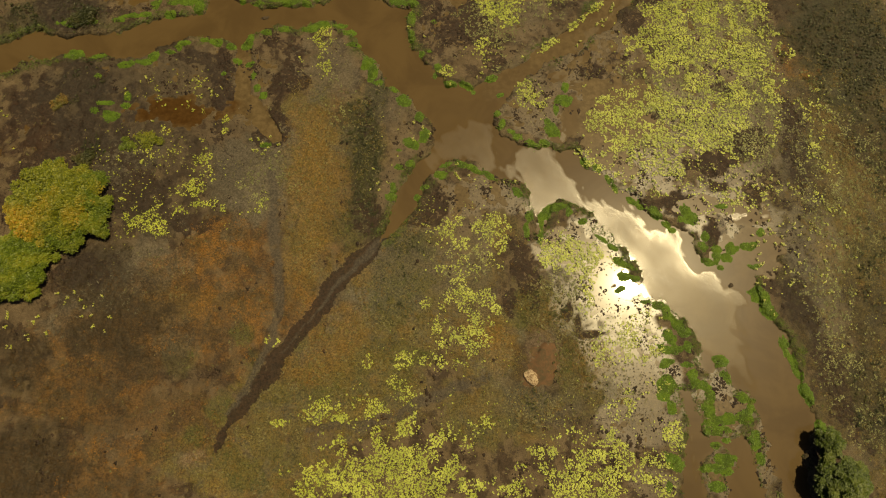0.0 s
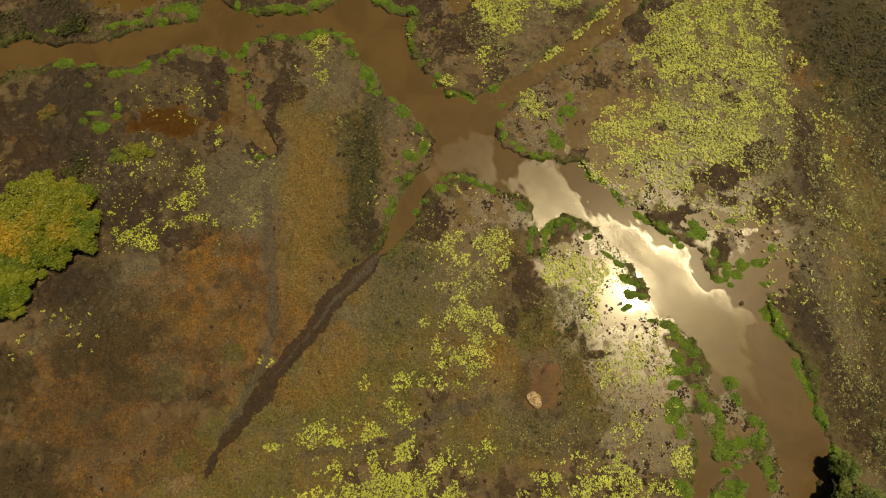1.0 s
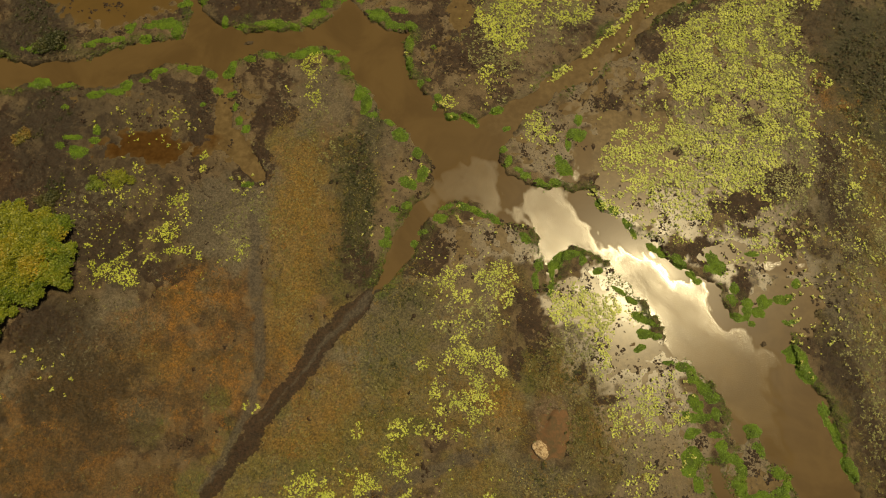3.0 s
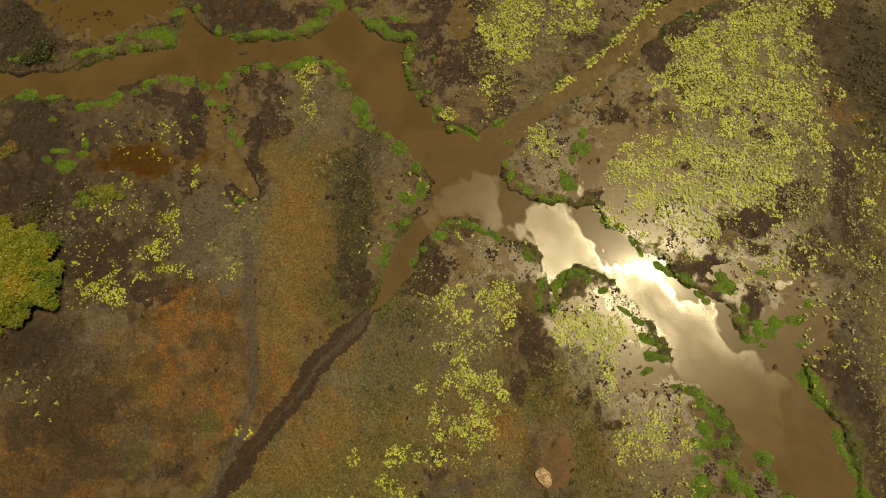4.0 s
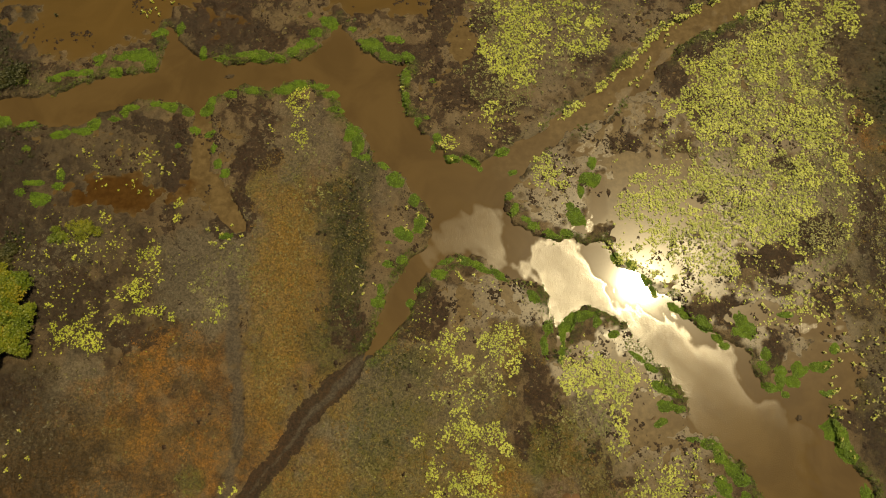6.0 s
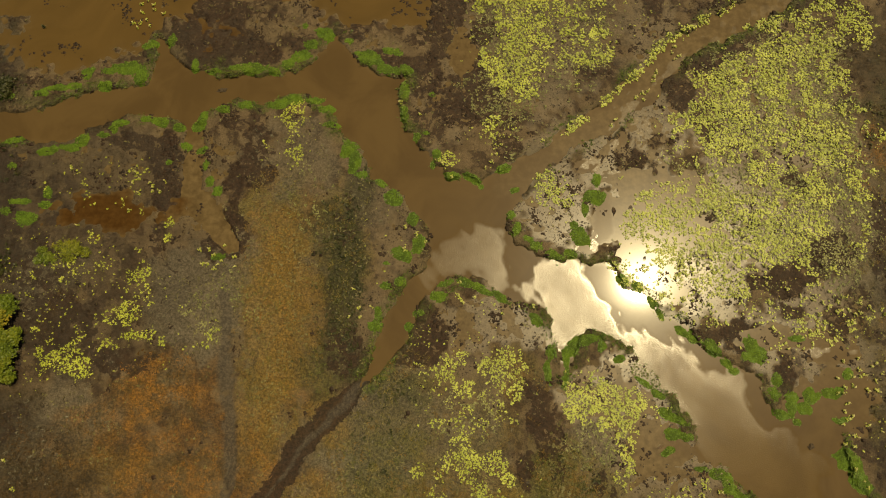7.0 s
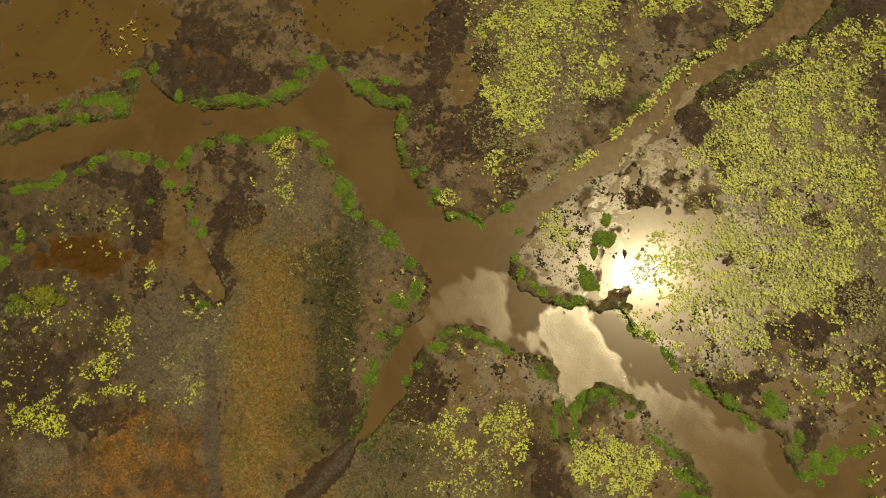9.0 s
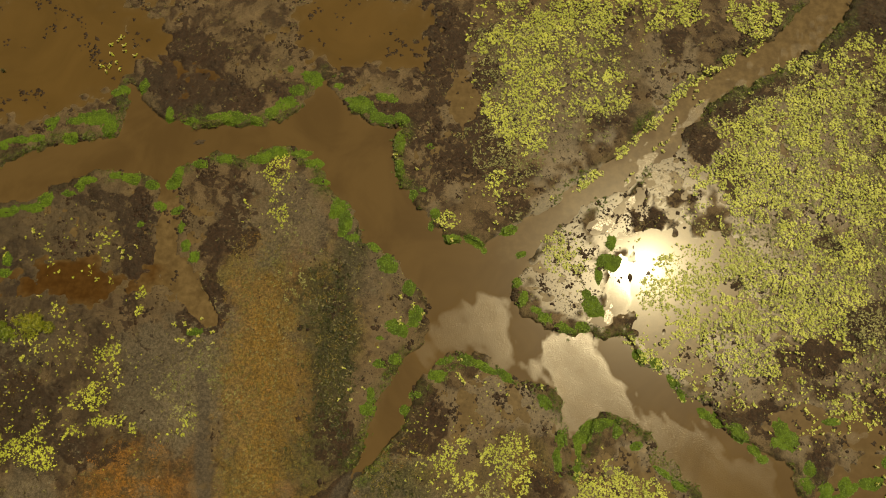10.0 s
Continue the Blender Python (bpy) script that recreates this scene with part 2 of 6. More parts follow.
# ---- plan ----
# shorelines of the water, in plan
WATER = {
    "west_river": [(-47.2, 14.0), (-41.4, 15.8), (-38.6, 17.7), (-33.8, 18.7), (-31.0, 17.9), (-29.1, 17.7), (-27.4, 18.5), (-25.2, 19.5), (-23.0,
        20.1), (-20.1, 19.2), (-19.2, 18.0), (-18.6, 19.9), (-17.0, 20.7), (-15.2, 21.2), (-13.3, 21.2), (-11.0, 21.9), (-9.1, 20.9), (-8.1, 18.8),
        (-6.6, 17.9), (-5.7, 16.0), (-5.3, 14.9), (-3.8, 14.1), (-1.9, 12.1), (-0.7, 10.7), (-0.7, 8.8), (3.5, 11.4), (3.3, 14.3), (0.8, 14.9), (-0.7,
        16.4), (-1.7, 17.8), (-3.0, 19.4), (-3.2, 22.0), (-2.6, 23.6), (-4.4, 23.5), (-6.3, 24.4), (-8.0, 26.6), (-8.7, 27.4), (-9.3, 25.7), (-10.7,
        24.5), (-13.0, 23.4), (-15.4, 23.4), (-18.2, 23.4), (-20.0, 23.6)],
    "west_river_head": [(-19.6, 23.3), (-21.0, 25.1), (-22.1, 26.7), (-22.8, 25.9), (-22.9, 23.4), (-23.5, 22.5), (-26.0, 22.2), (-28.3, 21.7),
        (-30.9, 20.6), (-33.6, 20.4), (-36.3, 19.9), (-39.1, 20.6), (-42.0, 19.0), (-48.0, 17.8), (-47.2, 14.0), (-41.4, 15.8), (-38.6, 17.7), (-31.0,
        17.9), (-27.4, 18.5), (-23.0, 20.3), (-20.2, 20.3)],
    "junction": [(-0.7, 10.7), (-0.7, 8.8), (-1.6, 8.0), (-2.6, 6.7), (-3.6, 5.3), (-4.1, 3.6), (-5.0, 1.7), (-5.7, -0.6), (-4.0, 0.8), (-2.7, 2.3),
        (-2.1, 4.0), (-1.5, 5.3), (-0.4, 6.4), (0.7, 7.0), (2.5, 7.2), (4.7, 5.8), (6.6, 5.2), (7.7, 4.0), (7.9, 2.7), (8.2, 1.0), (8.5, -0.4), (9.3,
        1.6), (9.9, 2.9), (11.1, 3.3), (12.6, 2.6), (14.0, 1.2), (16.0, -0.9), (16.8, -2.4), (22.0, -0.7), (20.6, 0.9), (19.3, 1.8), (17.7, 3.4),
        (15.2, 5.4), (13.3, 6.8), (11.9, 8.4), (11.4, 8.1), (10.1, 8.5), (8.5, 8.3), (6.8, 9.0), (5.3, 10.1), (5.0, 11.9), (5.6, 13.4), (6.3, 14.3),
        (4.0, 14.6), (0.8, 14.9)],
    "east_river": [(16.0, -0.7), (16.8, -2.4), (17.6, -3.7), (17.4, -4.6), (17.8, -5.7), (19.2, -6.0), (20.1, -7.2), (21.4, -8.8), (21.9, -10.7),
        (22.1, -11.2), (22.3, -14.0), (21.2, -16.8), (20.4, -19.4), (20.1, -25.4), (27.2, -27.1), (29.8, -25.5), (29.5, -20.4), (31.0, -16.0), (30.7,
        -14.1), (30.2, -11.3), (29.6, -8.9), (28.6, -7.4), (27.7, -5.4), (27.6, -3.8), (26.1, -2.3), (24.1, -1.2), (22.8, 0.1), (21.2, 0.4), (18.8,
        1.7)],
    "creek": [(2.9, 14.3), (5.9, 16.2), (8.8, 18.1), (11.3, 20.0), (13.9, 22.2), (17.1, 25.6), (20.3, 27.9), (23.5, 29.8), (25.9, 31.3), (28.5, 34.1),
        (29.8, 37.1), (31.8, 41.3), (35.9, 41.4), (33.4, 37.2), (31.3, 32.6), (28.7, 30.0), (25.0, 27.8), (20.9, 25.9), (18.2, 23.6), (16.7, 21.4),
        (14.6, 20.2), (13.3, 18.9), (11.2, 17.9), (8.7, 16.2), (6.7, 14.8), (5.0, 12.0)],
    "side_lagoon": [(19.7, -13.5), (20.8, -14.0), (21.2, -16.8), (20.6, -19.9), (19.9, -25.4), (18.5, -25.3), (19.0, -21.1), (19.6, -18.5), (20.1,
        -15.8)],
}
ISLANDS = {
    "strip_upper": [(20.9, -11.8), (22.5, -12.2), (23.5, -11.2), (24.3, -11.7), (24.3, -13.1), (25.7, -14.1), (25.9, -15.9), (23.5, -17.5), (21.4,
        -17.0), (21.9, -14.9), (20.9, -13.1)],
    "strip_lower": [(25.4, -14.1), (26.3, -16.1), (26.8, -19.1), (27.4, -21.7), (27.0, -25.5), (25.9, -25.5), (26.0, -21.7), (25.4, -19.0), (24.9,
        -17.3)],
    "strip_foot": [(20.9, -19.2), (22.7, -18.1), (23.8, -19.0), (23.1, -20.8), (22.1, -22.9), (20.8, -25.4), (20.9, -20.7)],
    "hook": [(22.8, -0.7), (24.0, -0.1), (25.7, -0.7), (27.7, -0.3), (28.0, -1.0), (26.4, -1.6), (25.6, -2.6), (24.3, -2.8), (23.1, -2.2)],
    "spit": [(27.8, -2.4), (29.2, -2.9), (28.9, -3.7), (27.9, -3.3)],
}
RIPPLED = [(-1.2, 6.9), (-0.6, 8.5), (1.4, 9.9), (3.0, 10.8), (4.4, 10.7), (4.7, 8.6), (5.2, 6.9), (5.8, 6.3), (6.9, 7.2), (8.1, 8.0), (9.6, 7.5),
    (14.2, 2.3), (16.2, 2.1), (18.6, 0.6), (20.9, -0.2), (21.4, -2.0), (21.8, -3.2), (23.5, -3.8), (24.4, -5.1), (26.2, -5.5), (25.5, -7.4), (25.5,
    -10.3), (26.2, -13.6), (24.2, -11.7), (22.0, -9.5), (20.3, -7.6), (18.4, -6.1), (17.2, -3.8), (15.4, -1.2), (13.0, 0.9), (11.5, 2.5), (9.8,
    3.1), (8.7, 1.7), (7.6, 0.9), (7.9, 3.9), (6.8, 5.7), (3.9, 6.5), (1.4, 7.7)]
# channels and tracks: x, y, width
STROKES = {
    "ditch_stream": [(-5.4, -0.3, 0.78), (-6.4, -1.3, 0.71), (-7.5, -2.4, 0.56), (-8.6, -3.6, 0.5), (-9.7, -4.9, 0.36), (-10.6, -6, 0.25), (-11.5, -7.3,
        0.15), (-12.5, -8.6, 0.13), (-13.7, -10.2, 0.1)],
    "ditch": [(-5.4, -0.3, 0.92), (-6.4, -1.2, 1.34), (-7.6, -2.3, 1.93), (-8.8, -3.6, 1.93), (-9.8, -4.9, 1.85), (-10.7, -6.1, 1.76), (-11.6, -7.4, 1.68),
        (-12.6, -8.7, 1.60), (-13.7, -10.2, 1.60), (-14.5, -11.5, 1.60), (-16.7, -14.4, 1.18), (-17.7, -16.1, 0.76), (-18.7, -17.9, 0.42)],
    "footpath": [(-15.6, 6.2, 0.8), (-15.2, 3.6, 1), (-15, 1, 1), (-14.8, -1.5, 0.9), (-14.3, -3.9, 0.9), (-14.2, -5.5, 0.8), (-14.3, -7.2, 0.8),
        (-14.7, -9.1, 0.7), (-15.3, -10.6, 0.6), (-16.8, -13.5, 0.5), (-17.8, -15.1, 0.4)],
    "cart_track": [(3.4, -12.3, 0.8), (0.5, -13.3, 0.9), (-2.3, -14.4, 1.0), (-4.7, -15.5, 0.9), (-7.9, -16.1, 0.7), (-11.6, -16.3, 0.6)],
    "inlet": [(-18.9, 18.7, 1.2), (-18.8, 16.2, 1.5), (-18.9, 13.7, 1.3), (-17.2, 11.8, 1.8), (-15.2, 9.5, 1.3)],
}
# patches of cover: x, y, half length, half breadth, turn, strength
ORANGE = [(-19.7, -0.5, 3.4, 2.5, 0, 1), (-24.2, -4.0, 3.4, 2.4, 20, 1), (-28.0, -8.8, 5.6, 2.8, 0, 0.9), (-29.7, -12.9, 6.4, 3.7, 0, 0.8), (-21.1,
    -6.9, 5.2, 3.8, 0, 0.8), (-23.9, -16.1, 6.8, 3.6, 0, 0.7), (-11.9, 4.8, 3.0, 9.7, 0, 0.36), (-9.5, -8.5, 2.2, 3.4, -30, 0.5), (-11.6, -11.3, 2.4,
    1.9, 0, 0.4), (35.4, 16.5, 2.8, 3.4, 0, 0.7), (39.6, 8.7, 3.3, 2.8, 0, 0.6), (-31.0, -19.9, 8.8, 3.5, 0, 0.6), (33.6, 16.0, 2.4, 2.4, 0, 0.6),
    (3.4, -8.3, 2.0, 2.8, 0, 0.35), (-12.8, -6.3, 2.0, 3.6, 0, 0.7), (-16.9, -5.0, 2.9, 5.8, 0, 0.7)]
OLIVE_a = [(9.5, -7.2, 2.7, 2.3, 0, 1), (11.9, -11.9, 3.5, 4.0, 0, 0.8), (-3.9, -7.1, 5.8, 5.3, 0, 0.8), (3.2, -9.3, 4.0, 4.0, 0, 0.8), (-8.1, -13.4,
    7.7, 3.8, 0, 0.9), (4.8, -15.1, 6.4, 2.6, 0, 0.8), (2.0, -3.1, 3.7, 3.2, 0, 0.5), (33.3, -6.9, 3.2, 11.6, 0, 0.8), (15.7, -13.6, 3.1, 3.5, 0,
    0.5), (38.6, 9.3, 7.2, 11.0, 0, 0.8), (-4.8, -7.1, 3.4, 2.9, 0, 0.6), (-10.7, -14.5, 7.4, 2.8, 0, 0.9), (-15.5, -18.8, 6.8, 3.6, 0, 0.9), (-7.1,
    -9.9, 4.3, 2.9, 0, 0.7), (8.4, -7.2, 2.5, 3.0, 0, 0.8), (8.8, -6.4, 2.5, 2.5, 0, 0.9)]
OLIVE_b = [(11.3, -9.9, 2.4, 1.6, 0, 0.8), (-12.6, 12.7, 2.6, 2.6, 0, 0.8), (-7.5, 9.2, 2.1, 5.2, 0, 0.6), (37.0, 0.9, 5.8, 8.5, 0, 0.8), (37.0, -7.4,
    4.6, 6.1, 0, 0.8), (-17.9, -17.9, 5.4, 3.6, 0, 0.6), (5.0, 0.4, 2.2, 2.2, 0, 0.5), (41.5, 18.4, 6.9, 8.1, 0, 0.7), (-2.7, 0.6, 2.5, 1.7, 0, 0.7),
    (4.3, -12.0, 2.9, 3.8, 0, 0.6), (36.6, -17.0, 3.9, 5.8, 0, 0.7)]
OLIVE_c = [(-10.7, 7.2, 3, 5.4, 0, 0.6), (-10, 11.3, 2.2, 2.4, 0, 0.5), (31.8, 3.6, 2.7, 4.5, 0, 0.5)]
OLIVE = OLIVE_a + OLIVE_b + OLIVE_c + [(-11.7, 4.8, 3.0, 9.7, 0, 0.9)]
GREY = [(10.4, -4.2, 2.1, 1.5, 0, 0.9), (-17.6, 5.3, 3.5, 4.6, 0, 0.9), (-26.8, -3.0, 4.3, 2.4, 20, 0.7), (-29.3, -5.4, 4.3, 1.9, 0, 0.7), (-3.8,
    -3.1, 3.5, 4.5, 0, 0.8), (-8.2, -5.1, 2.9, 2.4, 0, 0.4), (-10.9, 16.2, 3.2, 3.2,
    0, 0.6), (-28.4, 7.0, 3.0, 3.0, 0, 0.6), (8.0, -14.8, 3.8, 1.9, 0, 0.6), (32.3, 11.0, 3.3, 6.6, 0, 0.6), (-5.0, 13.9, 2.1, 3.2, 0, 0.5), (9.3,
    27.8, 5.9, 5.1, 0, 0.5), (-15.0, 8.3, 2.2, 2.2, 0, 0.7), (1.6, -5.2, 3.0, 3.0, 0, 0.5)]
GREY_b = [(-24.1, -2.3, 2, 1.4, 0, 0.6), (-28.8, 6.9, 2.6, 1.6, 0, 0.7), (-17.6, 6.7, 2.2, 2.7, 0, 0.7), (-7.5, -6.7, 1.8, 1.1, 0, 0.5), (-4.1,
    -6.3, 1.2, 1.2, 0, 0.5), (-8.6, -8.2, 1.6, 0.7, 0, 0.4), (-22.5, 1, 1.7, 1.1, 0, 0.5), (-18.5, -4.7, 1.2, 0.8, 0, 0.35), (9.7, -4.4, 1.5, 1.4,
    0, 0.7), (-12.7, 11.3, 1.3, 1.9, 0, 0.3), (-27.2, -3, 1.9, 2, 0, 0.5), (-31.8, -7.8, 2.3, 1.2, 0, 0.5), (-10.9, -9.9, 1.9, 0.9, 0, 0.4)]
GREY = GREY + GREY_b
# outer fields whose grass and ground are darkened as lens falloff would
EDGE_DIM_a = [(-27.4, -7, 4.4, 3.9, 0, 0.95), (-30.3, -4.2, 2.8, 2.8, 0, 0.95), (-25, -10.4, 5, 1.9, 0, 0.55), (-29.8, -2.2, 2, 1.6, 0, 0.8), (-22.1,
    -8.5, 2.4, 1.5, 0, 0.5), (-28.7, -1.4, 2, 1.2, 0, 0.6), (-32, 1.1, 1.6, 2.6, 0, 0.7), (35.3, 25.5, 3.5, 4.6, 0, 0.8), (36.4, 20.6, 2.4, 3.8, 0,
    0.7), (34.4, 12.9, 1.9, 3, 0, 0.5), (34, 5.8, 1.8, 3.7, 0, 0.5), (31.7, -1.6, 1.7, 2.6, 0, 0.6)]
EDGE_DIM_b = [(31.5, -7.3, 1.7, 3.6, 0, 0.8), (-32.9, -18.6, 4, 3.4, 0, 0.9), (-29.6, -13.4, 3.6, 2.3, 0, 0.5), (-35.4, -11, 2.7, 2.8, 0, 0.8),
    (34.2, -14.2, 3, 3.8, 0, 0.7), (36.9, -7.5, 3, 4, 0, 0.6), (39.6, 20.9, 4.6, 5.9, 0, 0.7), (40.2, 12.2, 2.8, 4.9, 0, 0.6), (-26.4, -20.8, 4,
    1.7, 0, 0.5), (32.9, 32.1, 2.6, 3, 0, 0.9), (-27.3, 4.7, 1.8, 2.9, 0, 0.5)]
EDGE_DIM = EDGE_DIM_a + EDGE_DIM_b
# marsh areas with lens falloff painted into the ground colour
MARSH_DIM = [(-30.5, 12.7, 7.5, 6.3, 0, 0.9), (-31, 4.9, 4.2, 3.6, 0, 0.9), (-24.3, 15.6, 6.8, 3.5, 0, 0.6), (-22.9, 4.5, 5.1, 3.5, 0, 0.6), (-35.7,
    24.9, 3.7, 4.9, 0, 0.9), (-35.1, 18.6, 2.7, 2, 0, 0.8), (-18.4, 26.1, 4.3, 2.2, 0, 0.5), (-29.7, -2.7, 3.2, 2, 0, 0.7), (33.1, 3.6, 2.2, 5.4, 0,
    0.5), (32, -4.9, 2.1, 4.1, 0, 0.7), (-30.1, 30.7, 5, 4.7, 0, 0.4), (-27, 9.8, 4.1, 4.5, 0, 0.8), (-25.9, 2.6, 3.9, 3.8, 0, 0.7), (-19.7, 7.5,
    3.3, 4.4, 0, 0.4)]
SCRUB = [(-7.0, 8.2, 1.4, 5.2, 0, 0.95), (-6.5, 13.3, 1.3, 2.3, -20, 0.7), (-6.7, 7.2, 1.1, 1.8, 0, 0.5), (-8.6, 12.2, 1.0, 1.0, 30, 0.6), (-7.2, 2.4,
    1.3, 2.8, 20, 0.6), (-4.3, -4.6, 2.5, 3.4, 0, 0.25), (10.9, -13.9, 3.3, 2.9, 0, 0.25), (10.2, -10.1, 1.9, 1.9, 0, 0.2), (7.1, -14.8, 2.4, 1.9, 0,
    0.35), (-3.3, -1.6, 2.0, 2.0, 0, 0.28), (8.9, -7.7, 2.0, 3.0, 0, 0.35)]
# scrub; rows past x 36 also darken the east in place of lens falloff
SCRUB_b = [(-31.6, 8.5, 1.3, 1.6, 0, 0.7), (-33.6, 15.1, 2.2, 2.5, 0, 0.45), (-36.2, 24.8, 1.9, 2.7, 0, 0.7), (-31.8, 27.1, 2.8, 1.4, 0, 0.5),
    (-8.2, 9.9, 1.3, 3.7, 0, 0.55), (-7.1, 4.9, 1.3, 4, 0, 0.8), (-6.5, 12.3, 1.4, 1.9, 0, 0.6), (-9.5, 1, 1.3, 1.3, 0, 0.3), (-3.5, -0.7, 1.7, 1.2,
    0, 0.5), (-3.9, -2.3, 1.7, 2, 0, 0.22), (40.5, 19.6, 5.8, 7.1, 0, 0.8), (41, 9.2, 2.5, 7.1, 0, 0.6), (38.8, -3.4, 2.1, 4.8, 0, 0.5), (36.1,
    -14.2, 2, 4.3, 0, 0.6), (-34.4, 22.1, 3.2, 1.4, 0, 0.7), (-40.2, 21.4, 2.6, 2.5, 0, 0.7)]
SCRUB = SCRUB + SCRUB_b
MUD_a = [(23.3, 7.1, 1.2, 1.0, 0, 0.9), (21.4, 2.5, 1.6, 1.1, 0, 0.75), (25.4, 4.6, 1.2, 0.7, 0, 0.65), (28.5, 3.6, 1.0, 1.6, 0, 0.65), (24.3, 0.1,
    0.6, 1.6, 0, 0.75), (30.6, 6.1, 1.2, 2.5, 0, 0.6), (-34.5, 9.5, 6.1, 6.1, 0, 0.85), (-28.1, 3.5, 3.2, 2.7, 0, 0.7), (0.5, 31.0, 2.1, 2.6, 0, 0.8),
    (2.1, 22.3, 2.4, 2.4, 0, 0.8), (-16.4, 25.8, 3.7, 2.0, 0, 0.9), (18.1, 21.6, 1.5, 2.2, 0, 0.4), (23.0, 25.6, 4.1, 1.0, 32, 0.75), (14.1, 16.4,
    0.9, 2.6, 0, 0.6), (31.2, 32.2, 2.6, 1.8, 30, 1), (-14.8, 15.7, 1.8, 1.4, 0, 0.8)]
MUD_b = [(-19.9, 12.8, 1.8, 1.8, 0, 0.7), (6.9, -2.5, 1.2, 2.8, 10, 1), (-2.1, 3.1, 1.3, 2.3, -20, 0.9), (28.8, 9.1, 2.1, 1.7, 0, 1), (25.6, 7.0, 2.2,
    1.2, 0, 0.9), (22.3, 3.0, 1.3, 1.4, 0, 0.9), (19.9, 11.8, 1.2, 0.8, 0, 0.9), (26.6, 14.8, 1.2, 0.7, 0, 0.9), (15.7, 14.5, 1.9, 3.8, -25, 0.55),
    (33.2, 8.1, 1.4, 6.5, 0, 1), (31.7, -7.4, 1.3, 5.6, 15, 0.6), (33.1, -13.7, 1.3, 4.9, 20, 0.6), (-35.9, 10.3, 6.1, 5.6, 0, 0.7), (-22.8, 1.3, 3.0,
    1.3, 0, 0.7), (-31.1, -2.5, 2.9, 2.4, 30, 0.7), (-14.2, 16.8, 1.6, 3.2, 0, 0.6)]
MUD_c = [(-17.5, 26.8, 3.8, 2.9, 0, 0.9), (-0.1, 26.9, 2.9, 2.4, 0, 0.6), (-20.6, 14.7, 1.2, 4.1, 0, 0.6), (-15.4, 11.4, 0.9, 3.6, 0, 0.7), (15.2,
    15.4, 0.9, 2.8, 0, 0.6), (23.6, 26.9, 3.0, 0.9, 30, 0.9), (17.5, 30.1, 1.3, 1.7, 0, 0.7), (11.6, 23.9, 2.1, 0.9, 0, 0.7), (3.4, 27.7, 1.4, 2.1, 0, 0.8), (-7.0, 1.9, 1.7, 2.6, 30, 0.6), (-7.0, 10.9, 1.4, 2.6, 0, 0.5), (15.1, -5.0, 0.8, 0.6, 0, 0.9), (33.2,
    33.2, 2.7, 2.7, 0, 0.9), (13.7, 8.9, 1.5, 0.8, 0, 0.7), (1.6, 20.6, 2.4, 2.0, 0, 0.6)]
MUD_d = [(-20.8, 16.6, 1.3, 2, 0, 0.8), (-13.8, 15.2, 1.8, 1, 0, 0.8), (-16.4, 19.2, 1.4, 1, 0, 0.8), (-23.6, 17.9, 1.8, 0.7, 0, 0.7), (-15.9, 9.7,
    1.8, 1.3, 0, 0.75), (-20.3, 12.7, 1.1, 0.7, 0, 0.7), (-5.5, 0.6, 1.5, 0.9, 0, 0.9), (-0.6, 2.7, 0.9, 1.4, 0, 0.9), (-2.5, 3.2, 0.8, 0.6, 0,
    0.8), (19.1, 22.7, 1.2, 1.6, 0, 0.8), (19.9, 24.8, 1.2, 0.7, 0, 0.8), (15.2, 15.8, 0.8, 1.7, 0, 0.85), (16.6, 18.1, 1, 1, 0, 0.6), (12.6, 12.1,
    0.8, 0.7, 0, 0.9), (13.7, 9, 0.9, 0.6, 0, 0.7), (23.4, 7.2, 1.3, 0.6, 0, 0.85), (24.4, 6.3, 0.7, 0.5, 0, 0.8), (21.1, 2.9, 0.9, 0.8, 0, 0.8)]
MUD_e_a = [(20.3, 11.9, 0.7, 0.7, 0, 1), (29.2, 9.3, 1.5, 1.2, 0, 1), (33, 12.9, 0.7, 3, 0, 0.6), (33.4, 10, 1.4, 1, 0, 0.6), (31.3, 5.8, 1.1, 1.4,
    0, 0.5), (27.4, 0.7, 1.1, 0.8, 0, 0.5), (25.2, 1, 0.6, 1.1, 0, 0.5), (31.7, 3.1, 1.8, 0.9, 0, 0.55), (26.4, 14.8, 0.6, 0.4, 0, 1), (18.6, 5.8,
    0.6, 0.4, 0, 0.6), (25.1, 27.1, 2.2, 0.8, 0, 0.8), (21.6, 25.4, 1.5, 0.7, 0, 0.8), (-33.6, 15.1, 2.7, 2.5, 0, 0.6), (-36.2, 24.8, 1.9, 3.3, 0,
    0.6), (-31.4, 7.1, 1.7, 1.1, 0, 0.7), (-27.9, 1, 1.2, 1.3, 0, 0.6), (-22.9, 0.8, 1.2, 0.8, 0, 0.6), (-30.5, -2.7, 2, 1.2, 0, 0.5)]
MUD_e = MUD_e_a
